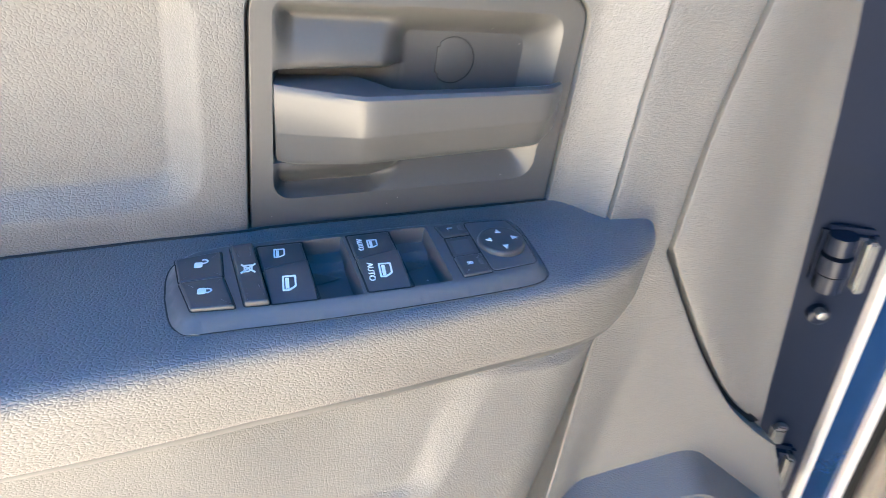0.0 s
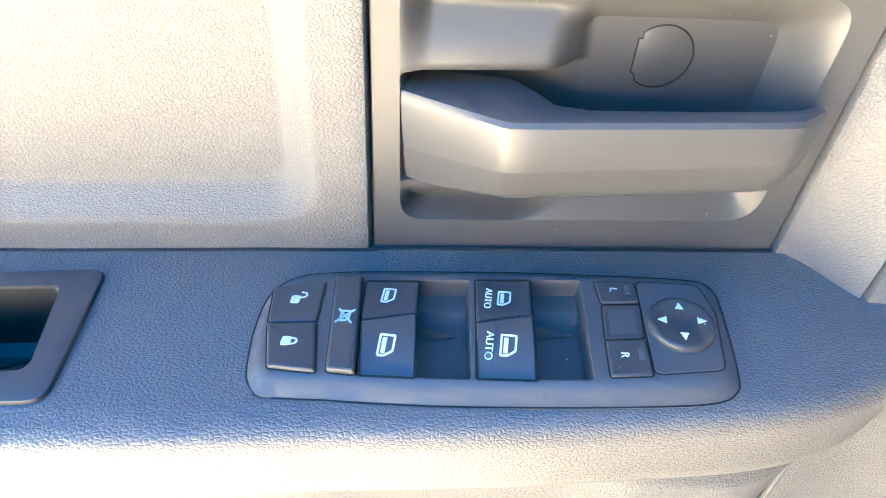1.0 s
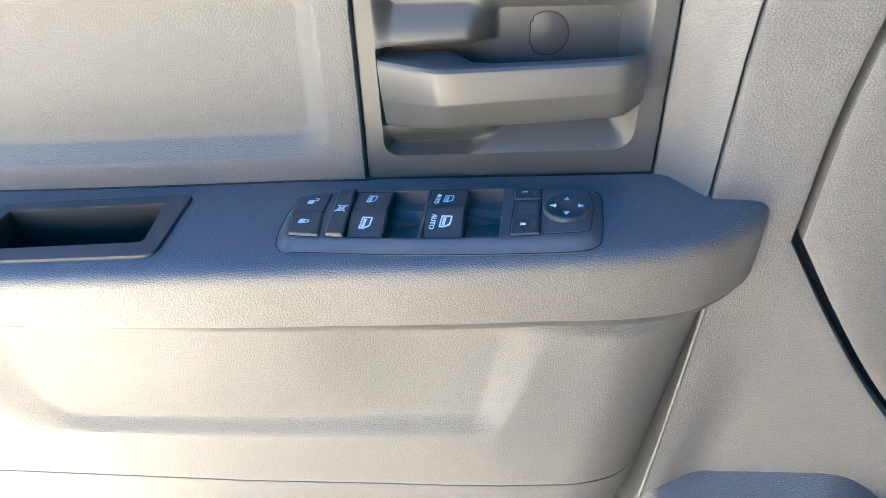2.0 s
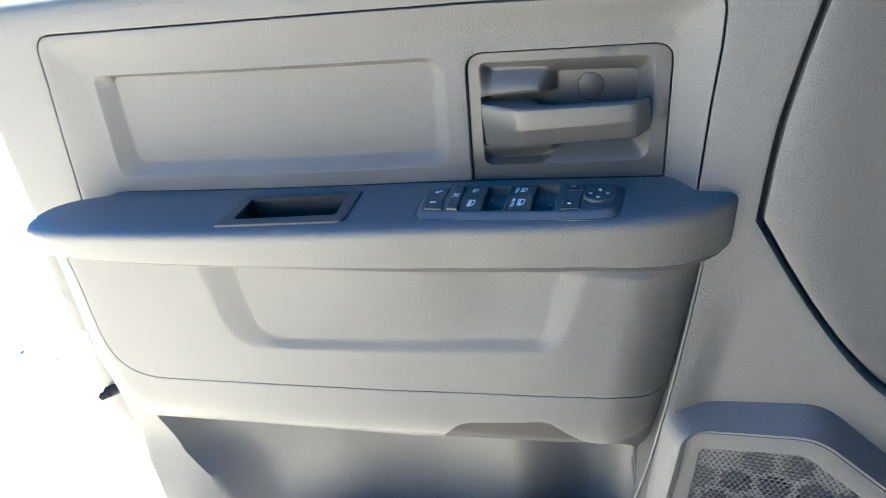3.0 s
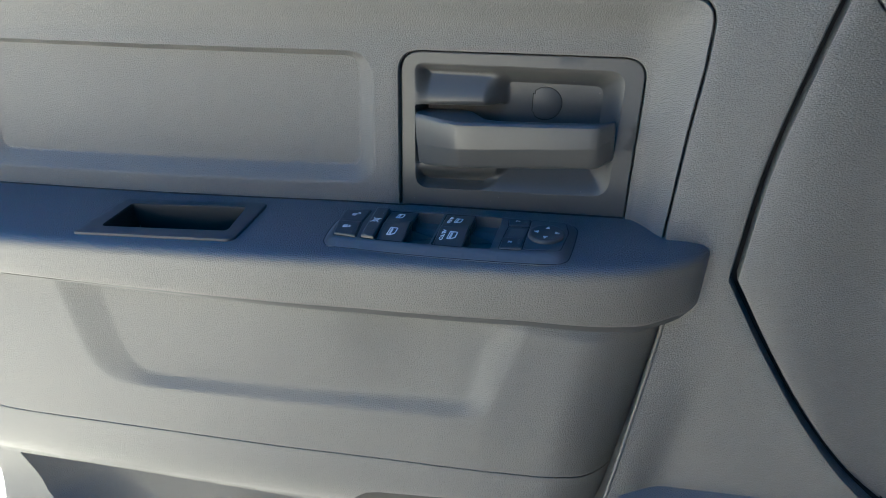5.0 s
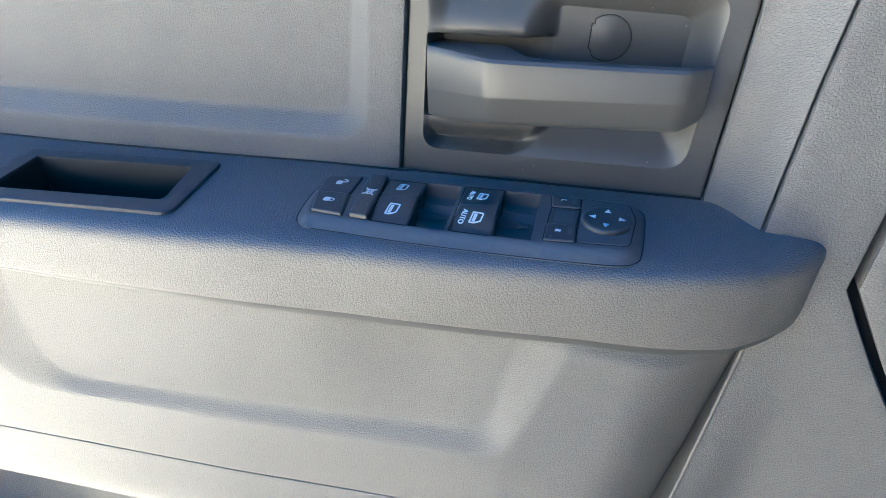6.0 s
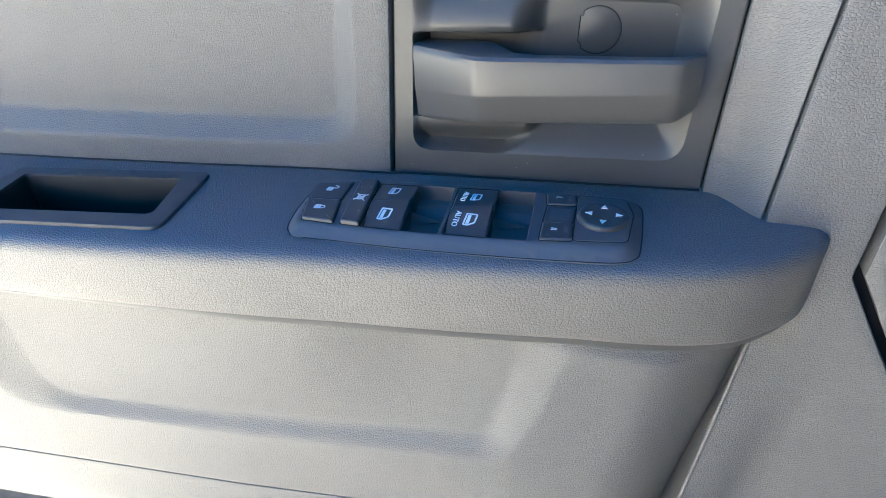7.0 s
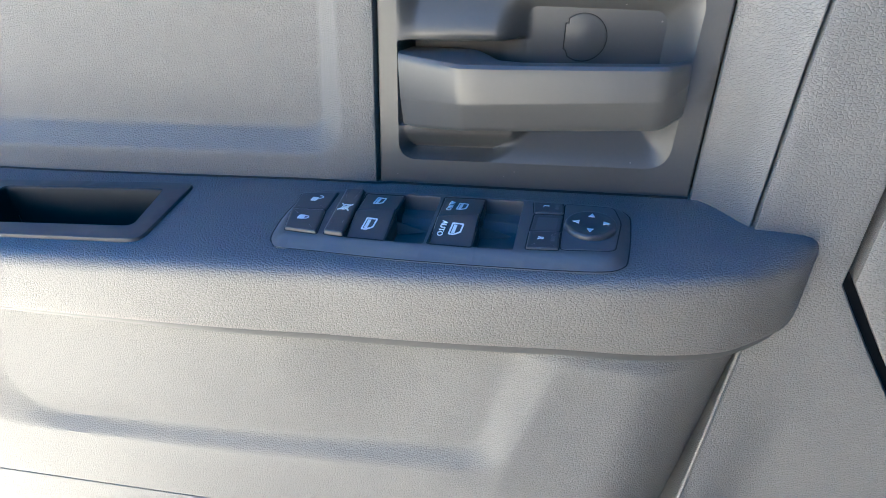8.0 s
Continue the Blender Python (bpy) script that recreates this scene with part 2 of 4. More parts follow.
def pillow(outline, place, base, top, edge=0.001, seg=3, dish=0.0):
    """A button: an outline raised from base to top, with rounded upper edges."""
    bm = bmesh.new()
    l = ccw(outline)
    loops = [[place(u, v, base) for u, v in l], [place(u, v, top - edge) for u, v in l]]
    for k in range(1, seg + 1):
        a = k / seg * math.pi / 2
        loops.append([place(u, v, top - edge * (1 - math.sin(a))) for u, v in offset(l, -edge * (1 - math.cos(a)))])
    loops.append([place(u, v, top) for u, v in offset(l, -edge * 1.35)])
    c = np.mean(l, 0)
    inner = [(c[0] + (u - c[0]) * 0.5, c[1] + (v - c[1]) * 0.5) for u, v in l]
    loops.append([place(u, v, top - dish) for u, v in inner])
    return rings(bm, loops, close_first=True, close_last=True)


def tube(bm, pts, r, n=8, closed=False):
    pts = [Vector(p) for p in pts]
    m = len(pts)
    loops = []
    for i, p in enumerate(pts):
        a = pts[i - 1] if i or closed else p
        b = pts[(i + 1) % m] if i < m - 1 or closed else p
        t = (b - a).normalized()
        s = t.cross(Vector((0.0, 1.0, 0.02))).normalized()
        w = t.cross(s)
        loops.append([p + (s * math.cos(k * math.tau / n) + w * math.sin(k * math.tau / n)) * r for k in range(n)])
    if closed:
        loops.append(loops[0])
    return rings(bm, loops, close_first=not closed, close_last=not closed)


def box(bm, lo, hi, m=Matrix(), bevel=0.0):
    vs = bmesh.ops.create_cube(bm, size=1)["verts"]
    lo, hi = Vector(lo), Vector(hi)
    for v in vs:
        v.co = Vector([(lo[i] + hi[i]) / 2 + v.co[i] * (hi[i] - lo[i]) for i in range(3)])
    if bevel:
        es = list({e for v in vs for e in v.link_edges})
        out = bmesh.ops.bevel(bm, geom=es, offset=bevel, segments=2, affect="EDGES")
        vs = list({v for f in out["faces"] for v in f.verts} | {v for v in vs if v.is_valid})
    for v in vs:
        v.co = m @ v.co
    return bm


def disc(bm, centre, normal, r, depth, n=24, edge=0.0):
    """A short cylinder whose face looks along normal."""
    q = Vector(normal).to_track_quat("Z", "Y")
    c = Vector(centre)
    ring = lambda rr, h: [c + q @ Vector((rr * math.cos(k * math.tau / n), rr * math.sin(k * math.tau / n), h)) for k in range(n)]
    return rings(bm, [ring(r, -depth), ring(r, -edge), ring(r - edge * 0.4, -edge * 0.3), ring(r - edge, 0)], True, True)


def smooth_path(pts, k=8):
    """A Catmull-Rom path through points of any size."""
    out = []
    p = [np.array(q, float) for q in pts]
    p = [2 * p[0] - p[1]] + p + [2 * p[-1] - p[-2]]
    for i in range(1, len(p) - 2):
        for j in range(k):
            t = j / k
            out.append(0.5 * (2 * p[i] + (p[i + 1] - p[i - 1]) * t + (2 * p[i - 1] - 5 * p[i] + 4 * p[i + 1] - p[i + 2]) * t * t
                              + (3 * p[i] - p[i - 1] - 3 * p[i + 1] + p[i + 2]) * t ** 3))
    out.append(p[-2])
    return [tuple(q) for q in out]


def face_place(u, v, h):
    """Depth map seen from inside the car: u along the door, v up, h into the door."""
    return P(u, h, v)


# ---- the ground and far things ----
GROUND = -1.12
ground_mat, nt, b = shader("pale_concrete", (0.30, 0.272, 0.220), 0.85)
tc = vary(nt, b, (0.30, 0.272, 0.220), 0.8, 0.14, 0.85)
grit = node(nt, "ShaderNodeTexNoise", Scale=180.0, Detail=4.0)
nt.links.new(tc.outputs["Object"], grit.inputs["Vector"])
bump = node(nt, "ShaderNodeBump", Strength=0.4, Distance=0.002)
nt.links.new(grit.outputs[0], bump.inputs["Height"])
nt.links.new(bump.outputs[0], b.inputs["Normal"])
bm = bmesh.new()
bmesh.ops.create_grid(bm, x_segments=40, y_segments=40, size=400)
for v in bm.verts:
    v.co.z = GROUND
tagged(part("ground", bm, ground_mat), "pale sunlit concrete yard ground", "ground", kind="structure")


M_LEAF = plain("dry_leaf", (0.12, 0.085, 0.05), 0.8, scale=60.0, amount=0.2)
for (x, y), a, k in (((-3.89, 1.53), 0.4, 1.0), ((-2.28, 0.55), 2.0, 0.8), ((-2.07, 0.55), 1.1, 0.6)):
    bm = bmesh.new()
    row = []
    for i in range(7):
        t = i / 6
        w = 0.011 * math.sin(math.pi * min(1.0, 0.06 + t * 0.94)) * k
        c = Vector((x + 0.045 * k * (t - 0.5) * math.cos(a), y + 0.045 * k * (t - 0.5) * math.sin(a), GROUND + 0.004 + 0.008 * k * (2 * t - 1) ** 2))
        n = Vector((-math.sin(a), math.cos(a), 0))
        row.append([c - n * w + Vector((0, 0, 0.005 * k)), c, c + n * w + Vector((0, 0, 0.004 * k)), c + Vector((0, 0, -0.001))])
    rings(bm, row)
    tagged(part("leaf", bm, M_LEAF), "small curled dry brown leaf on the concrete", "leaf", "fallen leaves")


# dark bluish colour holds the shade that lies over the lane
M_ASPHALT = plain("shade_blue_asphalt", (0.024, 0.028, 0.036), 0.9, scale=3.0, amount=0.2)
M_ASPHALT.node_tree.nodes["Principled BSDF"].inputs["Specular IOR Level"].default_value = 0.1
M_YELLOW = plain("worn_yellow_paint", (0.70, 0.46, 0.04), 0.6, scale=4.0, amount=0.2)
M_WALL = plain("white_wall_paint", (0.72, 0.72, 0.70), 0.8, scale=0.7, amount=0.08)
M_TRAYBLUE = plain("pale_blue_paint", (0.05, 0.075, 0.10), 0.5, scale=3.0)
M_SHOP = plain("dark_shop_interior", (0.02, 0.02, 0.022), 0.8)
M_BROWN = plain("brown_door_paint", (0.12, 0.075, 0.055), 0.6, scale=2.0, amount=0.15)
M_TAN = plain("tan_door_paint", (0.36, 0.24, 0.17), 0.6, scale=2.0, amount=0.12)
FAR = Matrix.Translation((-13.5, 11.0, GROUND)) @ Matrix.Rotation(math.atan2(0.765, 0.643), 4, "Z")


def far_box(name, lo, hi, mat, parent=None, label="", bevel=0.01):
    return part(name, box(bmesh.new(), lo, hi, FAR, bevel), mat, parent, label)


tagged(far_box("road", (-40, -8.9, 0.0), (40, -6.0, 0.006), M_ASPHALT, None, "", 0.0), "asphalt lane beside the yard, blue shade in its colour", "road", kind="structure")
tagged(far_box("kerb", (-40, -6.0, 0.0), (40, -5.75, 0.15), M_YELLOW, None, "", 0.02), "yellow painted concrete kerb", "kerb", kind="structure")
shop = thing("workshop_building", FAR @ Vector((0, 2, 0)), "white workshop building with dark and brown doors", "building")
for lo, hi in ((-1.75, -1.30), (-0.10, 1.38), (2.09, 9.0)):
    far_box("wall", (lo, 0, 0), (hi, 0.3, 3.2), M_WALL, shop)
far_box("wall", (-12, 0, 3.2), (9.0, 0.3, 4.2), M_WALL, shop)
far_box("rear_wall", (-12, 4.0, 0), (9.0, 4.3, 4.2), M_SHOP, shop, "dark inside of the workshop")
far_box("side_wall", (-12.3, 0, 0), (-12, 4.3, 4.2), M_WALL, shop)
far_box("side_wall", (9.0, 0, 0), (9.3, 4.3, 4.2), M_WALL, shop)
far_box("roof", (-12.5, -0.4, 4.2), (9.5, 4.6, 4.4), M_WALL, shop)
far_box("door", (-0.62, 0.10, 0), (-0.10, 0.16, 3.2), M_BROWN, shop, "brown painted door")
far_box("door", (1.38, 0.10, 0), (2.09, 0.16, 3.2), M_TAN, shop, "tan painted door")
far_box("door", (-6.5, 0.10, 0), (-3.4, 0.16, 3.2), M_BROWN, shop, "brown painted door")
post = thing("bollard", FAR @ Vector((0.62, -0.6, 0)), "yellow painted steel bollard by the wall", "bollard")
bm = bmesh.new()
tube(bm, [FAR @ Vector((0.62 - 0.1 * z, -0.6, z)) for z in (0, 1.15, 1.2)], 0.045, 12)
part("pipe", bm, M_YELLOW, post)
cart = thing("tool_cart", FAR @ Vector((-0.9, -0.7, 0)), "black tool cart with a pale tray", "cart")
far_box("tray", (-1.45, -1.0, 0.66), (-0.35, -0.4, 0.70), M_TRAYBLUE, cart, "pale blue tray")
far_box("cabinet", (-1.35, -0.95, 0.15), (-0.75, -0.45, 0.62), M_SHOP, cart)
far_box("top_box", (-1.3, -0.9, 0.72), (-0.7, -0.5, 1.25), M_SHOP, cart)
far_box("handle", (-0.49, -0.74, 0.70), (-0.44, -0.66, 1.35), M_SHOP, cart)
for x in (-1.3, -0.5):
    for y in (-0.9, -0.5):
        bm = bmesh.new()
        disc(bm, FAR @ Vector((x, y - 0.03, 0.075)), FAR.to_3x3() @ Vector((0, -1, 0)), 0.075, 0.05, 16, 0.01)
        part("wheel", bm, M_RUBBER, cart)
    far_box("leg", (x - 0.02, -0.72, 0.1), (x + 0.02, -0.68, 0.62), M_STEEL, cart)

# unseen building behind the camera, added to bounce sunlight onto the door
M_BOUNCE = plain("tan_bounce_wall", (0.16, 0.145, 0.12), 0.85, scale=0.9, amount=0.1)
yard = thing("bounce_building", (-6, -9, GROUND), "unseen tan building added across the yard to bounce sunlight", "building")
part("wall", box(bmesh.new(), (-18, -9.3, GROUND), (4, -9.0, GROUND + 4.5), Matrix(), 0.02), M_BOUNCE, yard)
part("roof", box(bmesh.new(), (-18.2, -17, GROUND + 4.5), (4.2, -8.8, GROUND + 4.7), Matrix(), 0.02), M_WALL, yard)
part("rear_wall", box(bmesh.new(), (-18, -17, GROUND), (4, -16.7, GROUND + 4.5), Matrix(), 0.02), M_BOUNCE, yard)

# ---- the pickup's door ----
door = thing("car_door", P(-0.1, 0, -0.62), "open grey plastic pickup truck door seen from inside", "car door")

SEAM = rounded([(-0.5455, -0.035), (-0.5435, -0.019), (-0.5253, 0.0629), (-0.5057, 0.1435), (-0.4948, 0.1957, 0.036), (-0.29, 0.1914), (-0.0877, 0.1875), (0.0254, 0.1838), (0.1573, 0.1776),
                (0.2365, 0.176, 0.032), (0.2345, 0.13), (0.2295, 0.084), (0.223, 0.003), (0.2195, -0.035)], 10)
BEZEL = rounded([(0.0006, -0.02), (0.0022, 0.003), (0.0088, 0.1335, 0.016), (0.1925, 0.1288, 0.016), (0.1876, 0.003), (0.1862, -0.02)], 8)

# upper insert: a slanted wall with a sunken field, flaring out to the seam round it
DISH = rounded([(-0.468, -0.06), (-0.448, 0.150, 0.03), (0.197, 0.150, 0.02), (0.1915, -0.06)], 6)
FIELD_OUT = rounded([(-0.462, 0.0138, 0.02), (-0.444, 0.1425, 0.012), (-0.0145, 0.1345, 0.022), (-0.0205, 0.0222, 0.022)], 6)
FIELD_IN = rounded([(-0.433, 0.0300, 0.010), (-0.4235, 0.1365, 0.008), (-0.0295, 0.1282, 0.014), (-0.0375, 0.0357, 0.010)], 6)


def insert_depth(p):
    """Depth behind the slanted wall's own plane."""
    rim = np.array([-0.0165 + bend(x) + (lean_up(x) if z > 0 else lean_at(x)) * z - wall_at(x) - 0.045 * z for x, z in p])
    r = ramp_between(p, SEAM, DISH, 0.55)
    d = rim * (1 - r) - 0.0078 * r
    return d + 0.0105 * ramp_between(p, FIELD_OUT, FIELD_IN, 0.12)


bm = sheet(bmesh.new(), offset(ccw(SEAM), -0.0037), [offset(ccw(BEZEL), 0.0030)], insert_depth, wall_place, 0.007, [FIELD_OUT, FIELD_IN, DISH] + [offset(ccw(q), r) for q in (FIELD_OUT, FIELD_IN) for r in (0.002, -0.002)], 0.012, 0.001)
part("upper_insert", bm, M_SOFT, door, "grained grey vinyl insert with a sunken field")

# outer trim: the frame round the insert, down to the speaker
STRIP = smooth_path([(0.3165, 0.230), (0.303, 0.176), (0.2895, 0.118), (0.2778, 0.056), (0.2705, -0.0235)], 5)[:-1] + smooth_path(
    [(0.2705, -0.0235), (0.3030, -0.0785), (0.3405, -0.1345), (0.3790, -0.1810), (0.4190, -0.2160)], 5)
POD_OUT = rounded([(0.155, -0.66), (0.203, -0.236, 0.014), (0.350, -0.2145, 0.02), (0.470, -0.315, 0.03), (0.60, -0.66)], 6)
POD_IN = rounded([(0.165, -0.66), (0.2245, -0.2440, 0.014), (0.346, -0.2300, 0.02), (0.448, -0.308, 0.03), (0.57, -0.66)], 6)
POD_FACE = rounded([(0.185, -0.605), (0.2262, -0.2460, 0.014), (0.3452, -0.2325, 0.02), (0.446, -0.310, 0.03), (0.512, -0.605)], 8)
POCKET_OUT = rounded([(-0.600, -0.20, 0.02), (-0.575, -0.396), (-0.546, -0.472), (-0.498, -0.519), (-0.45, -0.60, 0.02), (0.140, -0.60, 0.02), (0.185, -0.20, 0.02)], 6)
OUTER = [(-0.5987, 0.3335), (-0.5971, 0.2182), (-0.6065, 0.1843), (-0.6165, 0.1299), (-0.6311, 0.0358), (-0.642, -0.042), (-0.645, -0.129), (-0.634, -0.24), (-0.625, -0.316), (-0.628, -0.427), (-0.624, -0.5), (-0.607, -0.534), (-0.58, -0.62),
         (0.56, -0.62), (0.512, -0.375), (0.466, -0.28), (0.442, -0.232)] + STRIP[::-1][:-1] + [(0.306, 0.203), (0.306, 0.3335)]


BELT = np.array([(-0.0160, 0.0), (-0.0158, 0.006), (-0.0140, 0.013), (-0.0090, 0.0205), (0.0010, 0.0265), (0.0160, 0.0300), (0.0380, 0.0315), (0.0460, 0.0300), (0.0490, 0.0240), (0.0500, -0.03)])
BELT_S = np.concatenate([[0], np.cumsum(np.hypot(*np.diff(BELT, axis=0).T))])
BELT_Z, BELT_L = 0.2045, float(BELT_S[-1])


def trim_place(u, v, h):
    """The trim's face; above the belt line it rolls over towards the window."""
    if v <= BELT_Z:
        return T(u, h, v)
    s = v - BELT_Z
    d, z = np.interp(s, BELT_S, BELT[:, 0]), np.interp(s, BELT_S, BELT[:, 1])
    d2, z2 = np.interp(s + 0.002, BELT_S, BELT[:, 0]), np.interp(s + 0.002, BELT_S, BELT[:, 1])
    d1, z1 = np.interp(s - 0.002, BELT_S, BELT[:, 0]), np.interp(s - 0.002, BELT_S, BELT[:, 1])
    t = Vector((d2 - d1, z2 - z1)).normalized()
    k = h + 0.016
    rise_ = 0.0040 * (0.12 - lean_up(u)) / 0.115 * float(step01(s / 0.01))
    return P(u, d + t.y * k + lean_up(u) * BELT_Z, BELT_Z + rise_ + (z - t.x * k) - 0.006 * float(step01((u + 0.1) / 0.4)) * float(step01(s / 0.02)))


LIP_Z, LIP_X, LIP_D = (-0.36, -0.30, -0.215, -0.14, -0.07, -0.045), (0.179, 0.1935, 0.2090, 0.2210, 0.2310, 0.2340), (-0.043, -0.041, -0.034, -0.025, -0.018, -0.0165)


def trim_depth(p):
    d = -0.016 - 0.030 * ramp_between(p, POD_OUT, POD_IN, 0.6)
    d = d - 0.03 * step01((-0.13 - p[:, 1]) / 0.15) * step01((-0.10 - p[:, 0]) / 0.2)
    d = d - 0.045 * step01((-0.44 - p[:, 1]) / 0.16) * step01((-0.40 - p[:, 0]) / 0.15)
    x, z = p[:, 0], p[:, 1]
    into = lambda t: 1 - (1 - np.clip(t, 0, 1)) ** 2
    xl = np.interp(z, [-0.60, -0.519, -0.472, -0.396, -0.20], [-0.450, -0.498, -0.546, -0.575, -0.600])
    behind = step01((np.interp(z, LIP_Z, LIP_X) - 0.0015 - x) / 0.006) * step01((-0.045 - z) / 0.02) * step01(x / 0.1)
    d = d + 0.060 * behind + (np.interp(z, LIP_Z, LIP_D) + 0.0165) * step01(1 - np.abs(x - np.interp(z, LIP_Z, LIP_X)) / 0.045) * (1 - behind) * step01(x / 0.1)
    return d + 0.056 * into((x - xl) / 0.09) * into((z + 0.615) / 0.17) * step01((0.185 - 0.1125 * np.clip(-0.2 - z, 0, 1) - x) / 0.05) * step01((-0.10 - z) / 0.08)


lip_line = [(x - 0.0015, z) for x, z in zip(LIP_X, LIP_Z)] + [(x - 0.0075, z) for x, z in reversed(list(zip(LIP_X, LIP_Z)))]
bm = sheet(bmesh.new(), OUTER, [SEAM, POD_FACE],
           trim_depth, trim_place, 0.008, [POD_OUT, POD_IN, POCKET_OUT, lip_line], 0.02, 0.0012, 0.012)
part("outer_trim", bm, M_TRIM, door, "grained grey plastic door trim")

right = [(x + 0.0085, z + 0.001) for x, z in STRIP]
EDGE = [(0.3865, 0.117), (0.397, 0.06), (0.4065, 0.0), (0.4185, -0.09), (0.430, -0.18), (0.437, -0.226)]
LINE = [(0.3066, 0.193), (0.3225, 0.1715), (0.3335, 0.1590), (0.3403, 0.1548), (0.374, 0.1544)]
bm = sheet(bmesh.new(), [LINE[0]] + [(0.3115, 0.176)] + right[10:] + EDGE[::-1] + [(0.378, 0.1530)] + LINE[::-1][1:-1], [], lambda p: -0.014 + 0.016 * step01((p[:, 0] - 0.30 - 0.25 * np.clip(-p[:, 1] - 0.02, 0, 1)) / 0.09), lambda u, v, h: T(u, h, v), 0.012, (), 0.02, 0.0012)
part("hinge_side_trim", bm, M_TRIM, door, "flat grey trim panel beside the hinge edge")
bm = sheet(bmesh.new(), [(0.3115, 0.3335), (0.3120, 0.1940), (0.3252, 0.1735), (0.3355, 0.1615), (0.3415, 0.1575), (0.3770, 0.1570), (0.366, 0.2045), (0.366, 0.3335)], [], lambda p: -0.0155 + 0 * p[:, 0], trim_place, 0.01, (), 0.02, 0.001)
part("corner_trim", bm, M_TRIM, door, "small grey corner cover at the mirror")

# dark gap between the trims
bm = bmesh.new()
rings(bm, [[T(x - 0.004, 0.0, z) for x, z in STRIP], [T(x + 0.012, 0.0, z) for x, z in STRIP], [T(x + 0.012, 0.006, z) for x, z in STRIP], [T(x - 0.004, 0.006, z) for x, z in STRIP]], closed=False)
part("gap_seal", bm, M_RUBBER, door, "black rubber seal in the trim gap")

# armrest
def arm_top(x):
    return 0.004 + 0.025 * min(x + 0.05, 0)


FRONT = smooth_path([(-0.480, -0.014), (-0.525, -0.026), (-0.548, -0.040), (-0.5575, -0.058), (-0.5545, -0.082), (-0.540, -0.102), (-0.512, -0.113), (-0.470, -0.1175), (-0.346, -0.1195), (-0.196, -0.117),
                     (-0.058, -0.1115), (0.055, -0.099), (0.157, -0.081), (0.206, -0.0655), (0.234, -0.0470), (0.250, -0.0290), (0.2575, -0.009)], 8)


def arm_low(x):
    return float(np.interp(x, [-0.567, -0.53, -0.464, -0.37, -0.22, -0.10, 0.02, 0.13, 0.185, 0.218, 0.245, 0.255], [-0.038, -0.042, -0.0435, -0.0455, -0.0440, -0.0430, -0.0435, -0.0440, -0.048, -0.0503, -0.0488, -0.0468]))


loops = []
inner_edge = []
for i, (x, d) in enumerate(FRONT):
    a, b_ = FRONT[max(0, i - 1)], FRONT[min(len(FRONT) - 1, i + 1)]
    t = Vector((b_[0] - a[0], b_[1] - a[1])).normalized()
    n = Vector((t.y, -t.x))
    zt, zb = arm_top(x), arm_low(x)
    sec = [(-0.016, zt), (-0.0085, zt - 0.0004), (-0.0045, zt - 0.0014), (-0.0016, zt - 0.0033), (0.0000, zt - 0.0062), (0.0005, zt - 0.0095), (0.0002, zt - 0.014), (-0.0008, zb + 0.011), (-0.0018, zb + 0.004),
           (-0.0025, zb + 0.0017), (-0.0038, zb + 0.0004), (-0.0060, zb), (-0.020, zb + 0.001), (-0.06, zb + 0.004)]
    blunt = 1 - 0.55 * float(step01((x - 0.236) / 0.014))
    loops.append([P(x + n.x * o * q, d + n.y * o * q, z) for (o, z), q in zip(sec, [1] * 7 + [blunt] * 4 + [1] * 3)])
    inner_edge.append((x + n.x * -0.016, d + n.y * -0.016))
bm = rings(bmesh.new(), loops, closed=False)
flange = []
for i, (x, d) in enumerate(FRONT[20:-6]):
    a, b_ = FRONT[19 + i], FRONT[21 + i]
    t = Vector((b_[0] - a[0], b_[1] - a[1])).normalized()
    n = Vector((t.y, -t.x))
    zb, k = arm_low(x), 0.35 + 0.65 * float(step01((x + 0.32) / 0.35))
    flange.append([P(x + n.x * o, d + n.y * o, zb + dz * k) for o, dz in ((-0.0030, 0.002), (-0.0033, -0.0006), (-0.0050, -0.0048), (-0.0080, -0.0060), (-0.03, -0.0060))])
TRAY = rounded([(-0.256, -0.1055, 0.004), (-0.1032, -0.0970, 0.010), (-0.1155, -0.0255, 0.008), (-0.262, -0.0350, 0.004)], 6)
SWITCH = smooth_path([(-0.036, -0.062), (-0.0325, -0.0785), (-0.028, -0.0860), (-0.019, -0.0895), (0.030, -0.0882), (0.080, -0.0838), (0.124, -0.0785), (0.147, -0.0745), (0.1555, -0.0695), (0.1580, -0.061),
                      (0.1575, -0.030), (0.1550, -0.0160), (0.144, -0.0120), (0.100, -0.0140), (0.063, -0.0165), (0.0, -0.0230), (-0.024, -0.0265), (-0.034, -0.034), (-0.037, -0.045), (-0.036, -0.062)], 4)[:-1]
top = inner_edge + [(0.240, 0.030), (0.0, 0.020), (-0.485, 0.012)]


def arm_place(u, v, h):
    return P(u, v, arm_top(u) - h)


sheet(bm, top, [offset(ccw(TRAY), -0.0008), offset(ccw(SWITCH), -0.003)], lambda p: 0 * p[:, 0], arm_place, 0.008, (), 0.0, 0.0008, 0.012)
part("armrest", bm, M_ARM, door, "padded grained grey armrest with dark top", 40)
# strip below the armrest edge; its darker plastic carries the overhang's shade
part("armrest_flange", rings(bmesh.new(), flange, closed=False), M_TRAY, door, "narrow plain strip under the armrest, overhang shade in its colour")

# shadow line, as a dark tube, where the armrest meets the panel above it
bm = bmesh.new()
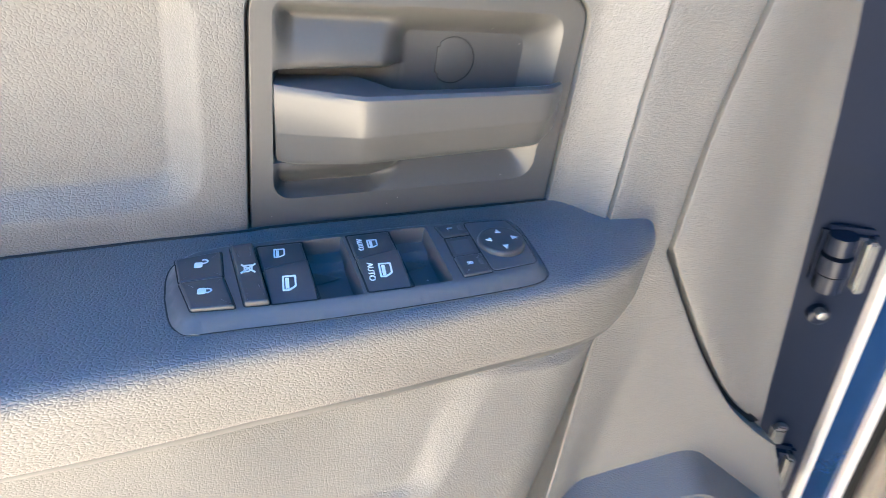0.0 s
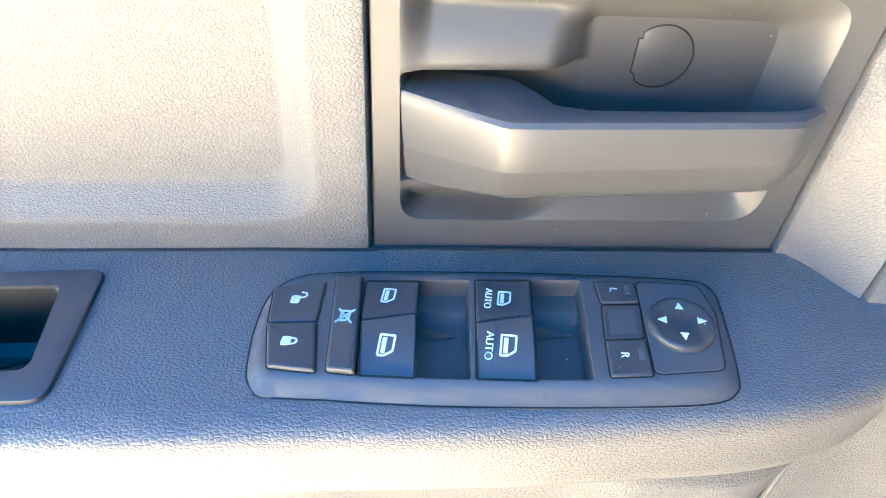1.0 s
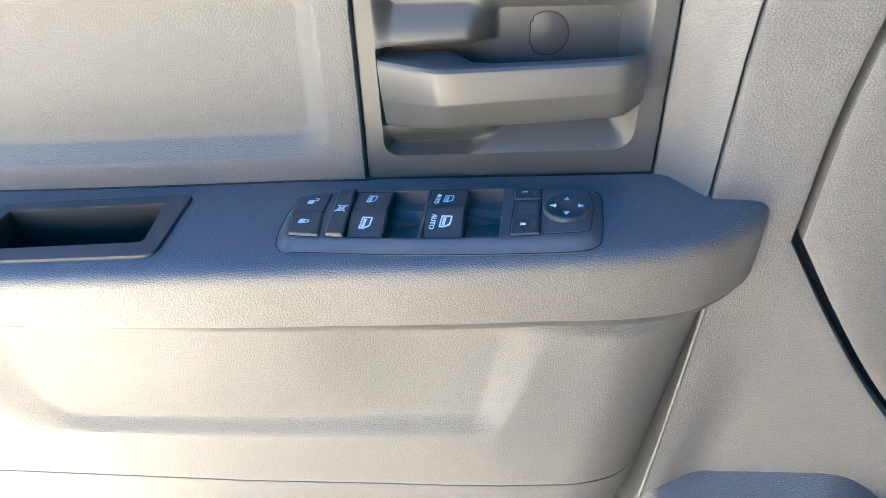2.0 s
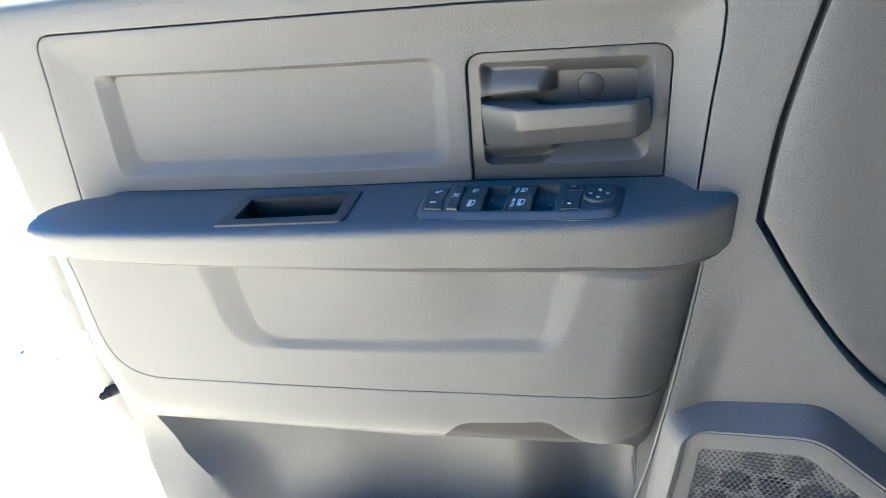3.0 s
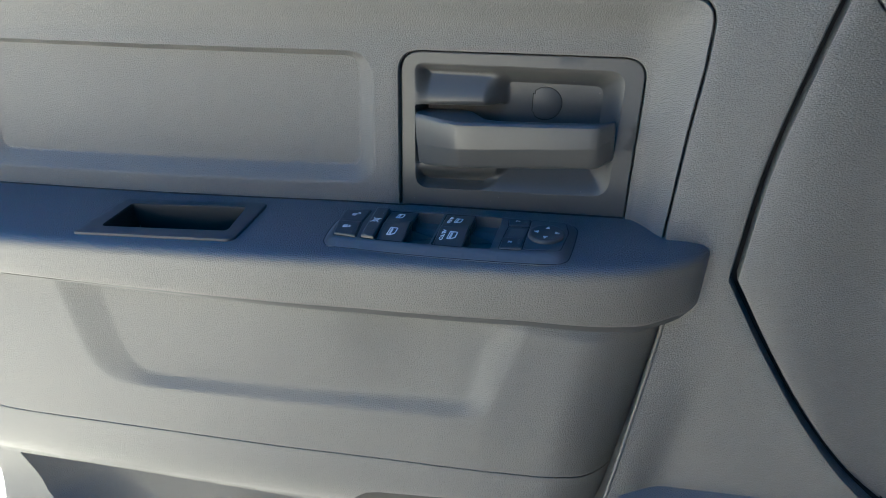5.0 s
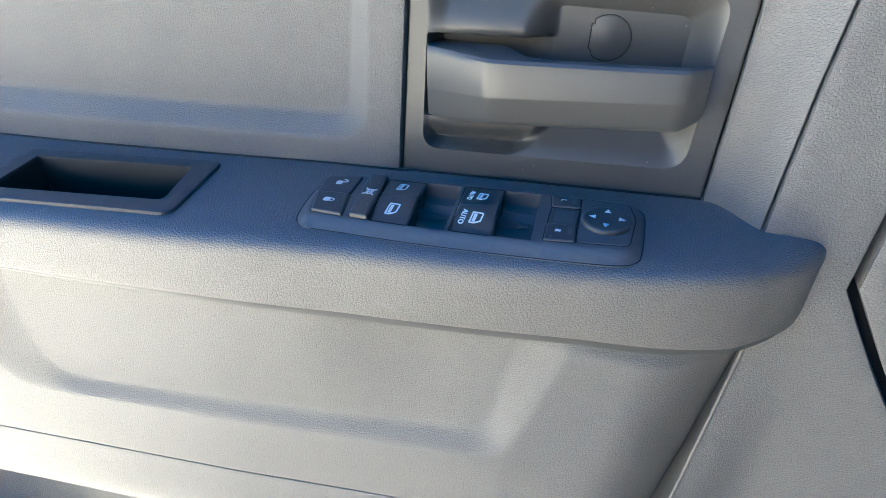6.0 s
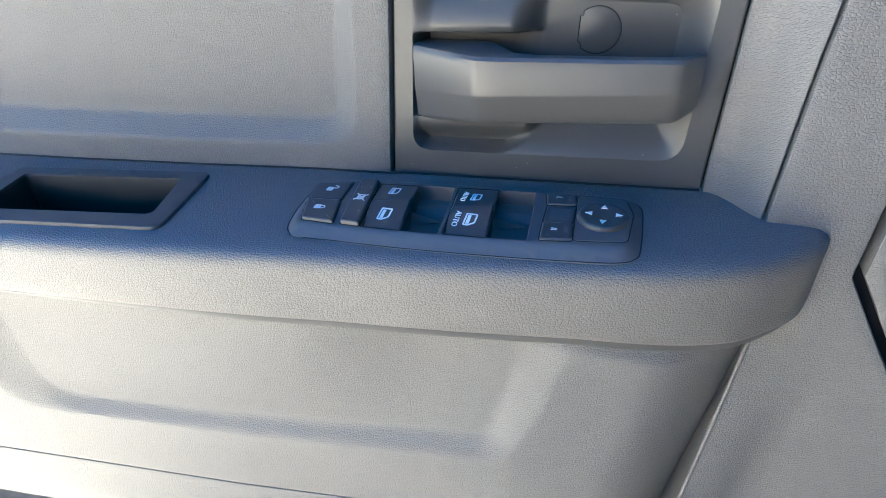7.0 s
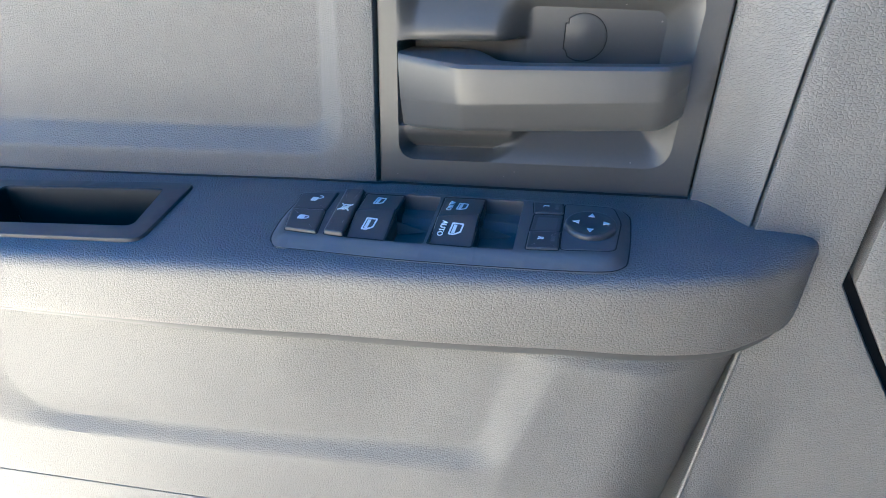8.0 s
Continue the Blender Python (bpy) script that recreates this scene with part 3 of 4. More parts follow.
tube(bm, [wall_place(x, arm_top(x) + 0.0003, (float(insert_depth(np.array([[x, 0.006]]))[0]) if x < 0.001 else -0.0062) - 0.0004) for x in np.linspace(-0.46, 0.188, 70)], 0.0009, 6)
part("armrest_joint_shadow", bm, M_DARK, door, "dark shadow line in the joint behind the armrest")

# storage tray in the armrest
OPEN = rounded([(-0.239, -0.0912, 0.005), (-0.1185, -0.0828, 0.006), (-0.1310, -0.0368, 0.004), (-0.2470, -0.0445, 0.004)], 5)
TRAY_OUT = offset(ccw(TRAY), -0.0018)
bm = sheet(bmesh.new(), TRAY_OUT, [OPEN], lambda p: -0.0022 + 0 * p[:, 0], arm_place, 0.006, (), 0.006, 0.0012, 0.0)
tray = part("storage_tray", bm, M_TRAY, door, "dark plastic pull-cup frame")
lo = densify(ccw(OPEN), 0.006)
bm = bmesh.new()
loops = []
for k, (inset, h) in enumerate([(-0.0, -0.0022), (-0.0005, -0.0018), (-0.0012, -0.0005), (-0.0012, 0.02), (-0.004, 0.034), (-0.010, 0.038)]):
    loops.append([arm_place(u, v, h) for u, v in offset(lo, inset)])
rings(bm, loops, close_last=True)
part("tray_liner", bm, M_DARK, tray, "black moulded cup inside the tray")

# lower door panel
LOWER = [(-0.568, -0.100), (-0.577, -0.160), (-0.586, -0.250), (-0.581, -0.308), (-0.560, -0.335), (-0.520, -0.3430), (-0.333, -0.3240), (-0.047, -0.2985), (-0.042, -0.291), (-0.026, -0.270), (-0.015, -0.2600), (0.0, -0.2550), (0.045, -0.2475),
         (0.080, -0.2415), (0.091, -0.2440), (0.108, -0.2590), (0.1225, -0.2725), (0.134, -0.2785), (0.150, -0.2845), (0.163, -0.292), (0.170, -0.300), (0.174, -0.312), (0.186, -0.305), (0.197, -0.275), (0.2120, -0.230)]
SPLIT = smooth_path([(-0.500, -0.0405), (-0.503, -0.090), (-0.5105, -0.146), (-0.514, -0.186), (-0.508, -0.218), (-0.493, -0.2365), (-0.468, -0.2460), (-0.430, -0.2470), (-0.301, -0.2365), (-0.050, -0.2145), (0.070, -0.2050), (0.140, -0.2030), (0.165, -0.2050), (0.184, -0.214), (0.2105, -0.226)], 5)
REC_OUT = rounded([(-0.304, -0.03), (-0.295, -0.176, 0.045), (0.102, -0.1420, 0.014), (0.1420, -0.03)], 8)
REC_IN = rounded([(-0.261, -0.03), (-0.256, -0.1630, 0.038), (0.0860, -0.1305, 0.010), (0.1080, -0.03)], 8)


def lower_depth(p):
    x, z = p[:, 0], p[:, 1]
    xr = np.interp(z, [-0.35, -0.30, -0.225, -0.152, -0.06], [0.1950, 0.2035, 0.2140, 0.2248, 0.2410])
    front = -0.022 - np.interp(x, [-0.5, -0.25, -0.1, 0.0, 0.06, 0.1, 0.2], [0.078, 0.081, 0.083, 0.082, 0.078, 0.074, 0.058])
    front = front + 0.009 * step01((z + 0.17) / 0.11) * step01((x + 0.04) / 0.10)
    a = np.clip((x - xr + 0.072) / 0.068, 0, 1)
    d = front + 0.085 * (1 - np.sqrt(1 - np.minimum(a, 0.998) ** 2))
    xl = np.interp(z, [-0.33, -0.25, -0.16, -0.05], [-0.575, -0.588, -0.577, -0.560])
    s = np.clip((xl + 0.075 - x) / 0.075, 0, 1)
    d = d + 0.034 * s ** 2.2
    low = np.interp(x, [-0.56, -0.336, -0.046, 0.15], [-0.338, -0.323, -0.294, -0.284])
    s = np.clip((low + 0.085 - z) / 0.085, 0, 1)
    d = d - 0.004 * step01(s) + 0.014 * s ** 4
    tuck = np.interp(x, [q[0] for q in FRONT[40:]], [q[1] for q in FRONT[40:]]) + 0.0068
    low = np.array([arm_low(q) for q in x]) - 0.006
    d = np.where(x > -0.2, np.maximum(d, tuck - 0.8 * np.clip(low - z, 0, 1) * (z < low)), d)
    return d + (0.0078 - 0.0020 * step01((x - 0.01) / 0.10)) * ramp_between(p, REC_OUT, REC_IN, 0.3)


under = [(x, arm_low(x) + 0.005) for x in np.linspace(0.235, -0.488, 60)]
rec_edge_out = [q for q in REC_OUT if q[1] < -0.07]
rec_edge_in = [q for q in REC_IN if q[1] < -0.07]
inside = ccw(list(SPLIT) + [(0.2248, -0.152)] + under)
corner = [(float(np.interp(z, [-0.35, -0.30, -0.225, -0.152, -0.06], [0.1950, 0.2035, 0.2140, 0.2248, 0.2410])) - o, z) for o, zs in ((0.0048, np.linspace(-0.19, -0.06, 40)), (0.0080, np.linspace(-0.06, -0.19, 40))) for z in zs]
bm = sheet(bmesh.new(), offset(inside, -0.0016), [], lower_depth, face_place, 0.0032, [rec_edge_out, rec_edge_in, corner], 0.02, 0.0010)
part("lower_insert", bm, M_SOFT, door, "grained grey lower panel with a sunken recess")
rim_loop = [(-0.561, -0.048)] + LOWER + offset(inside, 0.0012)[1:len(SPLIT) - 1][::-1] + [(-0.5025, -0.0415)]
bm = sheet(bmesh.new(), rim_loop, [], lower_depth, face_place, 0.005, (), 0.012, 0.0012)
part("pocket_rim", bm, M_TRIM, door, "grained grey map pocket lip with a finger cut-out")
# recessed finger grip behind the cut-out, its shade put into a dark colour
M_GRIP_SHADE = satin("grip_shade_plastic", (0.030, 0.028, 0.026), 0.6)
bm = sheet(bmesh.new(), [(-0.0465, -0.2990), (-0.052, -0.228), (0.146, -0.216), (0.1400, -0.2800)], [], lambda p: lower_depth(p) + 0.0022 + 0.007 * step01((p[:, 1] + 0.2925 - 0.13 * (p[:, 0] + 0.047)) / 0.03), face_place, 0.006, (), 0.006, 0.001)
part("pocket_grip", bm, M_GRIP_SHADE, door, "smooth finger grip in the pocket lip, its shade in the colour")
# unseen front wall of the map pocket, added to keep ground light out
bm = sheet(bmesh.new(), [(-0.46, -0.61), (0.150, -0.61), (0.140, -0.440), (0.0, -0.480), (-0.3, -0.550), (-0.42, -0.590)], [], lambda p: -0.088 + 0 * p[:, 0], face_place, 0.02, (), 0.008, 0.002)
part("pocket_wall", bm, M_TRIM, door, "unseen grey front wall of the map pocket, blocks ground light")
# raised lip where the trim meets the lower panel
bm = bmesh.new()
tube(bm, [T(x - 0.0015, d, z) for x, d, z in smooth_path(list(zip(LIP_X, LIP_D, LIP_Z)), 6)], 0.0017)
part("trim_lip", bm, M_TRIM, door)

# handle bezel with its cup and lever
CUP = rounded([(0.0185, 0.1255, 0.008), (0.0145, 0.0200, 0.012), (0.070, 0.0202), (0.1740, 0.0208, 0.014), (0.1800, 0.1205, 0.014)], 8)
FACE = -0.0047
bm = sheet(bmesh.new(), offset(ccw(BEZEL), -0.0004), [CUP], lambda p: FACE + 0 * p[:, 0], wall_place, 0.006, (), 0.012, 0.0012, 0.0)
bezel = part("handle_bezel", bm, M_BEZEL, door, "satin grey handle surround", 14)
BACK = rounded([(0.086, 0.046, 0.006), (0.0875, 0.107, 0.006), (0.1625, 0.1045, 0.008), (0.1595, 0.046, 0.008)], 5)
BACK_D = 0.0178


def cup_depth(p):
    x, z = p[:, 0], p[:, 1]
    deep = BACK_D * ramp_between(p, CUP, BACK, 0.35)
    upper = 0.0012 + 0.012 * step01((z - 0.094) / 0.030) + 0.002 * step01((0.096 - z) / 0.006)
    lower = 0.0012 + 0.0125 * (1 - step01((z - 0.0215) / 0.0185))
    slot = step01((z - 0.0415) / 0.003) * step01((0.0915 - z) / 0.003)
    block = np.where(z > 0.066, upper, lower) * (1 - slot) + 0.022 * slot
    block = block * step01(distance(p, CUP) / np.where(z > 0.0915, 0.011, 0.0035))
    low = z < 0.066
    edge = np.where(low, 0.050 + 0.034 * np.sqrt(np.clip(1 - (np.clip(0.046 - z, 0, 1) / 0.0265) ** 2, 0, 1)), 0.072)
    t = step01((x - edge) / np.where(low, 0.0105, 0.018))
    return FACE + block * (1 - t) + deep * t


bm = sheet(bmesh.new(), CUP, [], cup_depth, wall_place, 0.0011, [BACK], 0.0)
part("handle_cup", bm, M_BEZEL, bezel, "recessed satin grey handle cup")
# round screw cover with two small notches, in a thin dark gap
CC, CR = (0.1181, 0.0902), 0.0130
hole = ccw([(CC[0] + CR * math.cos(a), CC[1] + CR * math.sin(a)) for a in np.linspace(-2.25, 2.25, 30)] + [(CC[0] - 0.0082, CC[1] + 0.0078), (CC[0] - 0.0098, CC[1] + 0.0078), (CC[0] - 0.0104, CC[1] - 0.0062), (CC[0] - 0.0088, CC[1] - 0.0074)])
hb = FACE + BACK_D
bm = bmesh.new()
rings(bm, [[wall_place(x, z, hb + h) for x, z in offset(hole, o)] for o, h in ((0.0, 0.0006), (-0.0002, -0.0002), (-0.0008, -0.0005))], close_last=True)
part("screw_cover", bm, M_BEZEL, bezel)
bm = bmesh.new()
tube(bm, [wall_place(x, z, hb - 0.0002) for x, z in offset(hole, 0.0001)], 0.00032, 5, True)
part("cover_gap", bm, M_DARK, bezel, "dark gap round the screw cover")

bm = bmesh.new()
loops = []
# x, front depth, top, bottom, crease height, lower setback
for x, f, zt, zb, thick in [(0.0166, 0.0020, 0.0848, 0.0405, 0.020), (0.0176, -0.0005, 0.0853, 0.0400, 0.022), (0.030, -0.0066, 0.0856, 0.0415, 0.026), (0.045, -0.0146, 0.0862, 0.0440, 0.032), (0.0565, -0.0206, 0.0868, 0.0460, 0.036),
                            (0.0590, -0.0217, 0.0869, 0.0464, 0.036), (0.0620, -0.0221, 0.0869, 0.0466, 0.035), (0.070, -0.0215, 0.0870, 0.0470, 0.026), (0.077, -0.0208, 0.0870, 0.0473, 0.017), (0.090, -0.0194, 0.0871, 0.0478, 0.013), (0.130, -0.0153, 0.0874, 0.0494, 0.012), (0.160, -0.0122, 0.0878, 0.0508, 0.012),
                            (0.1650, -0.0114, 0.0879, 0.0513, 0.012), (0.1675, -0.0098, 0.0879, 0.0520, 0.011), (0.1750, -0.0020, 0.0876, 0.0560, 0.008), (0.1765, -0.0004, 0.0868, 0.0578, 0.006)]:
    k = 0.35 + 0.65 * float(step01((x - 0.03) / 0.028)) * float(step01((0.179 - x) / 0.012))
    low = 0.006 * k
    sec = [(f + thick, zt - 0.002), (f + 0.003 + 0.003 * k, zt), (f + 0.0012 + 0.0012 * k, zt - 0.0006), (f + 0.0006, zt - 0.0022), (f, zt - 0.005), (f, zb + 0.0195), (f + 0.0002, zb + 0.0185), (f + 0.0006, zb + 0.0175),
           (f + low * 0.9, zb + 0.004), (f + low + 0.0004, zb + 0.0018), (f + low + 0.002, zb + 0.0002), (f + low + 0.004, zb), (f + thick + low * 0.5, zb + 0.001)]
    loops.append([P(x, d, z) for d, z in sec])
rings(bm, loops, close_first=True, close_last=True)
part("door_lever", bm, M_LEVER, bezel, "grey pull lever of the door handle", 28)

# ---- window switches ----
def sw_place(u, v, h):
    return P(u, v, 0.004 + h)


def up(u, v, h):
    return sw_place(u, v, -h)


WELL1 = rounded([(0.0042, -0.0320, 0.002), (0.0116, -0.0815, 0.002), (0.0552, -0.0785, 0.002), (0.0495, -0.0272, 0.002)], 5)
WELL2 = rounded([(0.0512, -0.0268, 0.002), (0.0570, -0.0780, 0.002), (0.1018, -0.0735, 0.002), (0.0976, -0.0218, 0.002)], 5)


def panel_depth(p):
    d = distance(p, SWITCH_IN)
    return np.where(within(p, SWITCH_IN), -0.0058, -0.0058 + 0.0053 * (np.clip(d / 0.0064, 0, 1)) ** 1.6)


SWITCH_IN = offset(ccw(SWITCH), -0.0065)
bm = sheet(bmesh.new(), SWITCH, [WELL1, WELL2], panel_depth, up, 0.0030, [SWITCH_IN], 0.004, 0.0008, 0.0)
panel = part("switch_panel", bm, M_SWITCH, door, "charcoal plastic window and mirror switch panel")
for w, tip in ((WELL1, (0.0475, -0.0500)), (WELL2, (0.0952, -0.0442))):
    # a deep finger well: upright walls, a ledge along the back, a floor that rises towards the front
    l = densify(ccw(w), 0.0025)
    c = np.mean(l, 0)
    v0, v1 = max(q[1] for q in l), min(q[1] for q in l)

    def floor_h(v):
        a = (v0 - v) / (v0 - v1)
        return -0.0030 - 0.0038 * float(step01((a - 0.20) / 0.07)) + 0.0050 * float(step01((a - 0.80) / 0.20))

    inner = offset(l, -0.0012)
    deep = lambda k: [(c[0] + (u - c[0]) * k, c[1] + (v - c[1]) * k) for u, v in inner]
    bm = rings(bmesh.new(), [[sw_place(u, v, 0.0058) for u, v in l], [sw_place(u, v, 0.0052) for u, v in offset(l, -0.0003)], [sw_place(u, v, 0.0040) for u, v in offset(l, -0.0005)],
                             [sw_place(u, v, floor_h(v) + 0.0010) for u, v in offset(l, -0.0010)]] + [[sw_place(u, v, floor_h(v)) for u, v in deep(k)] for k in (0.99, 0.93, 0.86, 0.80, 0.74, 0.68, 0.62, 0.56, 0.48, 0.4, 0.3, 0.2, 0.1, 0.01)], close_last=True)
    # tapering fin across the floor, from the switch to its tip
    h0 = floor_h(tip[1])
    a, b_, t, r = (tip[0] - 0.021, tip[1] + 0.0045), (tip[0] - 0.021, tip[1] - 0.0045), tip, (tip[0] - 0.021, tip[1] - 0.0005)
    v = [bm.verts.new(sw_place(*q, h)) for q, h in ((a, h0 - 0.001), (b_, h0 - 0.001), (t, h0 + 0.0018), (r, h0 + 0.0075))]
    for q in ((0, 2, 3), (1, 3, 2), (0, 3, 1), (0, 1, 2)):
        bm.faces.new([v[k] for k in q])
    part("switch_well", bm, M_WELL, panel, "deep finger well with a small fin", 30)


GAPS = []


def quad(*c, r=0.0012):
    return densify(rounded([(u, v, r) for u, v in c], 3), 0.003)


def button(name, corners, base, top, edge, label, dish=0.0):
    l = quad(*corners)
    GAPS.append(l)
    part(name, pillow(l, sw_place, base, top, edge, dish=dish), M_BUTTON, panel, label)


button("lock_button", [(-0.0335, -0.0392), (-0.0122, -0.0352), (-0.0104, -0.0572), (-0.0300, -0.0585)], 0.003, 0.0070, 0.0009, "unlock button")
button("lock_button", [(-0.0299, -0.0594), (-0.0102, -0.0580), (-0.0042, -0.0818), (-0.0232, -0.0805)], 0.003, 0.0078, 0.0012, "lock button")
button("lockout_button", [(-0.0082, -0.0326), (0.0030, -0.0316), (0.0110, -0.0812), (-0.0002, -0.0812)], 0.003, 0.0086, 0.0012, "raised window lockout button")


RISE = []


def rise(u, v):
    """How much a curved switch top stands over its base level at a place."""
    for l, v0, v1, near in RISE:
        if within([(u, v)], l)[0]:
            a = min(1.0, max(0.0, (v0 - v) / (v0 - v1)))
            return 0.0016 * (1 - a) ** 2 * (a > 0) - 0.0040 * a ** 2.2 + 0.0006 if near else -0.0004 + 0.0014 * a ** 1.5
    return 0.0


def rocker(corners, near, label):
    """A window switch: its rear half rises to a ridge, its near half rolls down to the front."""
    l = ccw(densify(rounded([(u, v, 0.0012) for u, v in corners], 3), 0.0025))
    GAPS.append(l)
    RISE.append((offset(l, 0.0004), max(q[1] for q in l), min(q[1] for q in l), near))
    loops = [[sw_place(u, v, -0.0105) for u, v in l]]
    for o, dh in ((0.0, -0.0012), (-0.00015, -0.0006), (-0.0006, -0.0001), (-0.0012, 0.0)):
        loops.append([sw_place(q[0], q[1], 0.0064 + dh + rise(*q)) for q in offset(l, o)])
    c = np.mean(l, 0)
    for k in (0.86, 0.72, 0.56, 0.4, 0.24, 0.08):
        ring = [(c[0] + (u - c[0]) * k, c[1] + (v - c[1]) * k) for u, v in l]
        loops.append([sw_place(u, v, 0.0064 + rise(u, v)) for u, v in ring])
    part("window_switch", rings(bmesh.new(), loops, close_first=True, close_last=True), M_BUTTON, panel, label)


rocker([(0.0048, -0.0330), (0.0280, -0.0306), (0.0298, -0.0490), (0.0078, -0.0550)], False, "rear window switch")
rocker([(0.0080, -0.0560), (0.0299, -0.0500), (0.0338, -0.0800), (0.0116, -0.0812)], True, "rear window switch")
rocker([(0.0518, -0.0272), (0.0756, -0.0246), (0.0772, -0.0446), (0.0546, -0.0508)], False, "front window switch with one-touch mark")
rocker([(0.0548, -0.0518), (0.0773, -0.0456), (0.0804, -0.0760), (0.0572, -0.0778)], True, "front window switch with one-touch mark")
button("mirror_button", [(0.1032, -0.0226), (0.1198, -0.0208), (0.1216, -0.0326), (0.1058, -0.0348)], 0.003, 0.0068, 0.0008, "mirror select button")
button("mirror_button", [(0.1060, -0.0356), (0.1217, -0.0334), (0.1222, -0.0512), (0.1066, -0.0536)], 0.003, 0.0061, 0.0006, "blank centre of the mirror select switch", dish=0.0006)
button("mirror_button", [(0.1066, -0.0544), (0.1223, -0.0520), (0.1240, -0.0690), (0.1078, -0.0716)], 0.003, 0.0070, 0.0010, "mirror select button")
plate = quad((0.1212, -0.0204), (0.1475, -0.0195), (0.1525, -0.0350), (0.1515, -0.0632), (0.1248, -0.0682), r=0.003)
GAPS.append(plate)
part("mirror_plate", pillow(plate, sw_place, 0.003, 0.0062, 0.0004), M_SWITCH, panel, "flat plate under the mirror knob")
bm = bmesh.new()
kc, kr = (0.1373, -0.0432), 0.0136
loops = []
for r, h in ((kr + 0.0004, 0.0050), (kr + 0.0002, 0.0066), (kr, 0.0078), (kr - 0.0004, 0.0086), (kr - 0.0014, 0.0090), (kr - 0.0030, 0.0088), (kr * 0.55, 0.0080), (kr * 0.2, 0.0077)):
    loops.append([sw_place(kc[0] + r * math.cos(a), kc[1] + r * math.sin(a), h) for a in np.linspace(0, math.tau, 40, endpoint=False)])
rings(bm, loops, close_last=True)
part("mirror_knob", bm, M_BUTTON, panel, "round mirror adjusting knob", 50)


for l in GAPS:
    l = ccw(l)
    part("switch_gap", rings(bmesh.new(), [[sw_place(u, v, 0.00592) for u, v in offset(l, o)] for o in (-0.0004, 0.00065)]), M_DARK, panel)
# flat black ring painted as the switch panel's contact shadow on the armrest
l = densify(ccw(SWITCH), 0.004)
part("frame_contact_shadow", rings(bmesh.new(), [[sw_place(u, v, 0.0004) for u, v in offset(l, o)] for o in (0.0, 0.0010)]), M_DARK, panel, "painted contact shadow round the switch panel")


# printed signs on the switches
def flat_print(name, loops, h, label="", mat=None):
    lay = lambda l, back: [sw_place(u, v, h + rise(u, v) - back) for u, v in l]
    bm = bmesh.new()
    for outer, hole in loops:
        if hole is None:
            rings(bm, [lay(outer, 0.0004), lay(outer, 0.0)], close_last=True)
        else:
            rings(bm, [lay(outer, 0.0004), lay(outer, 0.0), lay(hole, 0.0), lay(hole, 0.0004)])
    part(name, bm, mat or M_WHITE, panel, label)


def at(c, s, pts):
    """Signs are drawn to be read by the driver: their up is towards the hinge, their right towards the seat."""
    return [(c[0] + s * q[1], c[1] - s * q[0]) for q in pts]


def window_icon(c, s, h):
    l = rounded([(-0.60, -0.38, 0.1), (0.60, -0.38, 0.1), (0.60, 0.02, 0.08), (0.30, 0.44, 0.12), (-0.60, 0.44, 0.12)], 4)
    inner = offset(ccw(l), -0.11)
    fill = rounded([(-0.40, -0.20), (0.42, -0.20), (0.42, 0.02), (-0.40, 0.02)], 1)
    flat_print("window_sign", [(at(c, s, ccw(l)), at(c, s, inner)), (at(c, s, fill), None)], h, "white printed window sign")


window_icon((0.0160, -0.0405), 0.0070, 0.00665)
window_icon((0.0200, -0.0664), 0.0082, 0.00665)
window_icon((0.0648, -0.0368), 0.0070, 0.00665)
window_icon((0.0680, -0.0614), 0.0082, 0.00665)


def lettering(text, c, size, h, label):
    cu = bpy.data.curves.new("lettering", "FONT")
    cu.body, cu.size, cu.align_x, cu.align_y, cu.extrude = text, size, "CENTER", "CENTER", 0.0002
    tmp = bpy.data.objects.new("lettering", cu)
    me = bpy.data.meshes.new_from_object(tmp)
    bpy.data.objects.remove(tmp)
    for v in me.vertices:
        x, y, z = v.co
        v.co = sw_place(c[0] + y, c[1] - x, h + z + rise(c[0] + y, c[1] - x))
    me.materials.append(M_WHITE)
    ob = new("lettering", me)
    link_to(ob, panel)
    ob["label"] = label


lettering("AUTO", (0.0582, -0.0376), 0.0042, 0.0067, "white printed word AUTO")
lettering("AUTO", (0.0606, -0.0622), 0.0045, 0.0067, "white printed word AUTO")
lettering("L", (0.1110, -0.0268), 0.0046, 0.0070, "white printed letter L")
lettering("R", (0.1135, -0.0612), 0.0046, 0.0072, "white printed letter R")
for c in ((0.1172, -0.0262), (0.1200, -0.0600)):
    flat_print("marker", [(ccw([(c[0] - 0.001, c[1] - 0.0025), (c[0] + 0.001, c[1] - 0.0027), (c[0] + 0.0008, c[1] + 0.0025), (c[0] - 0.0012, c[1] + 0.0023)]), None)], 0.00715, "faint grey marker light", M_FAINT)
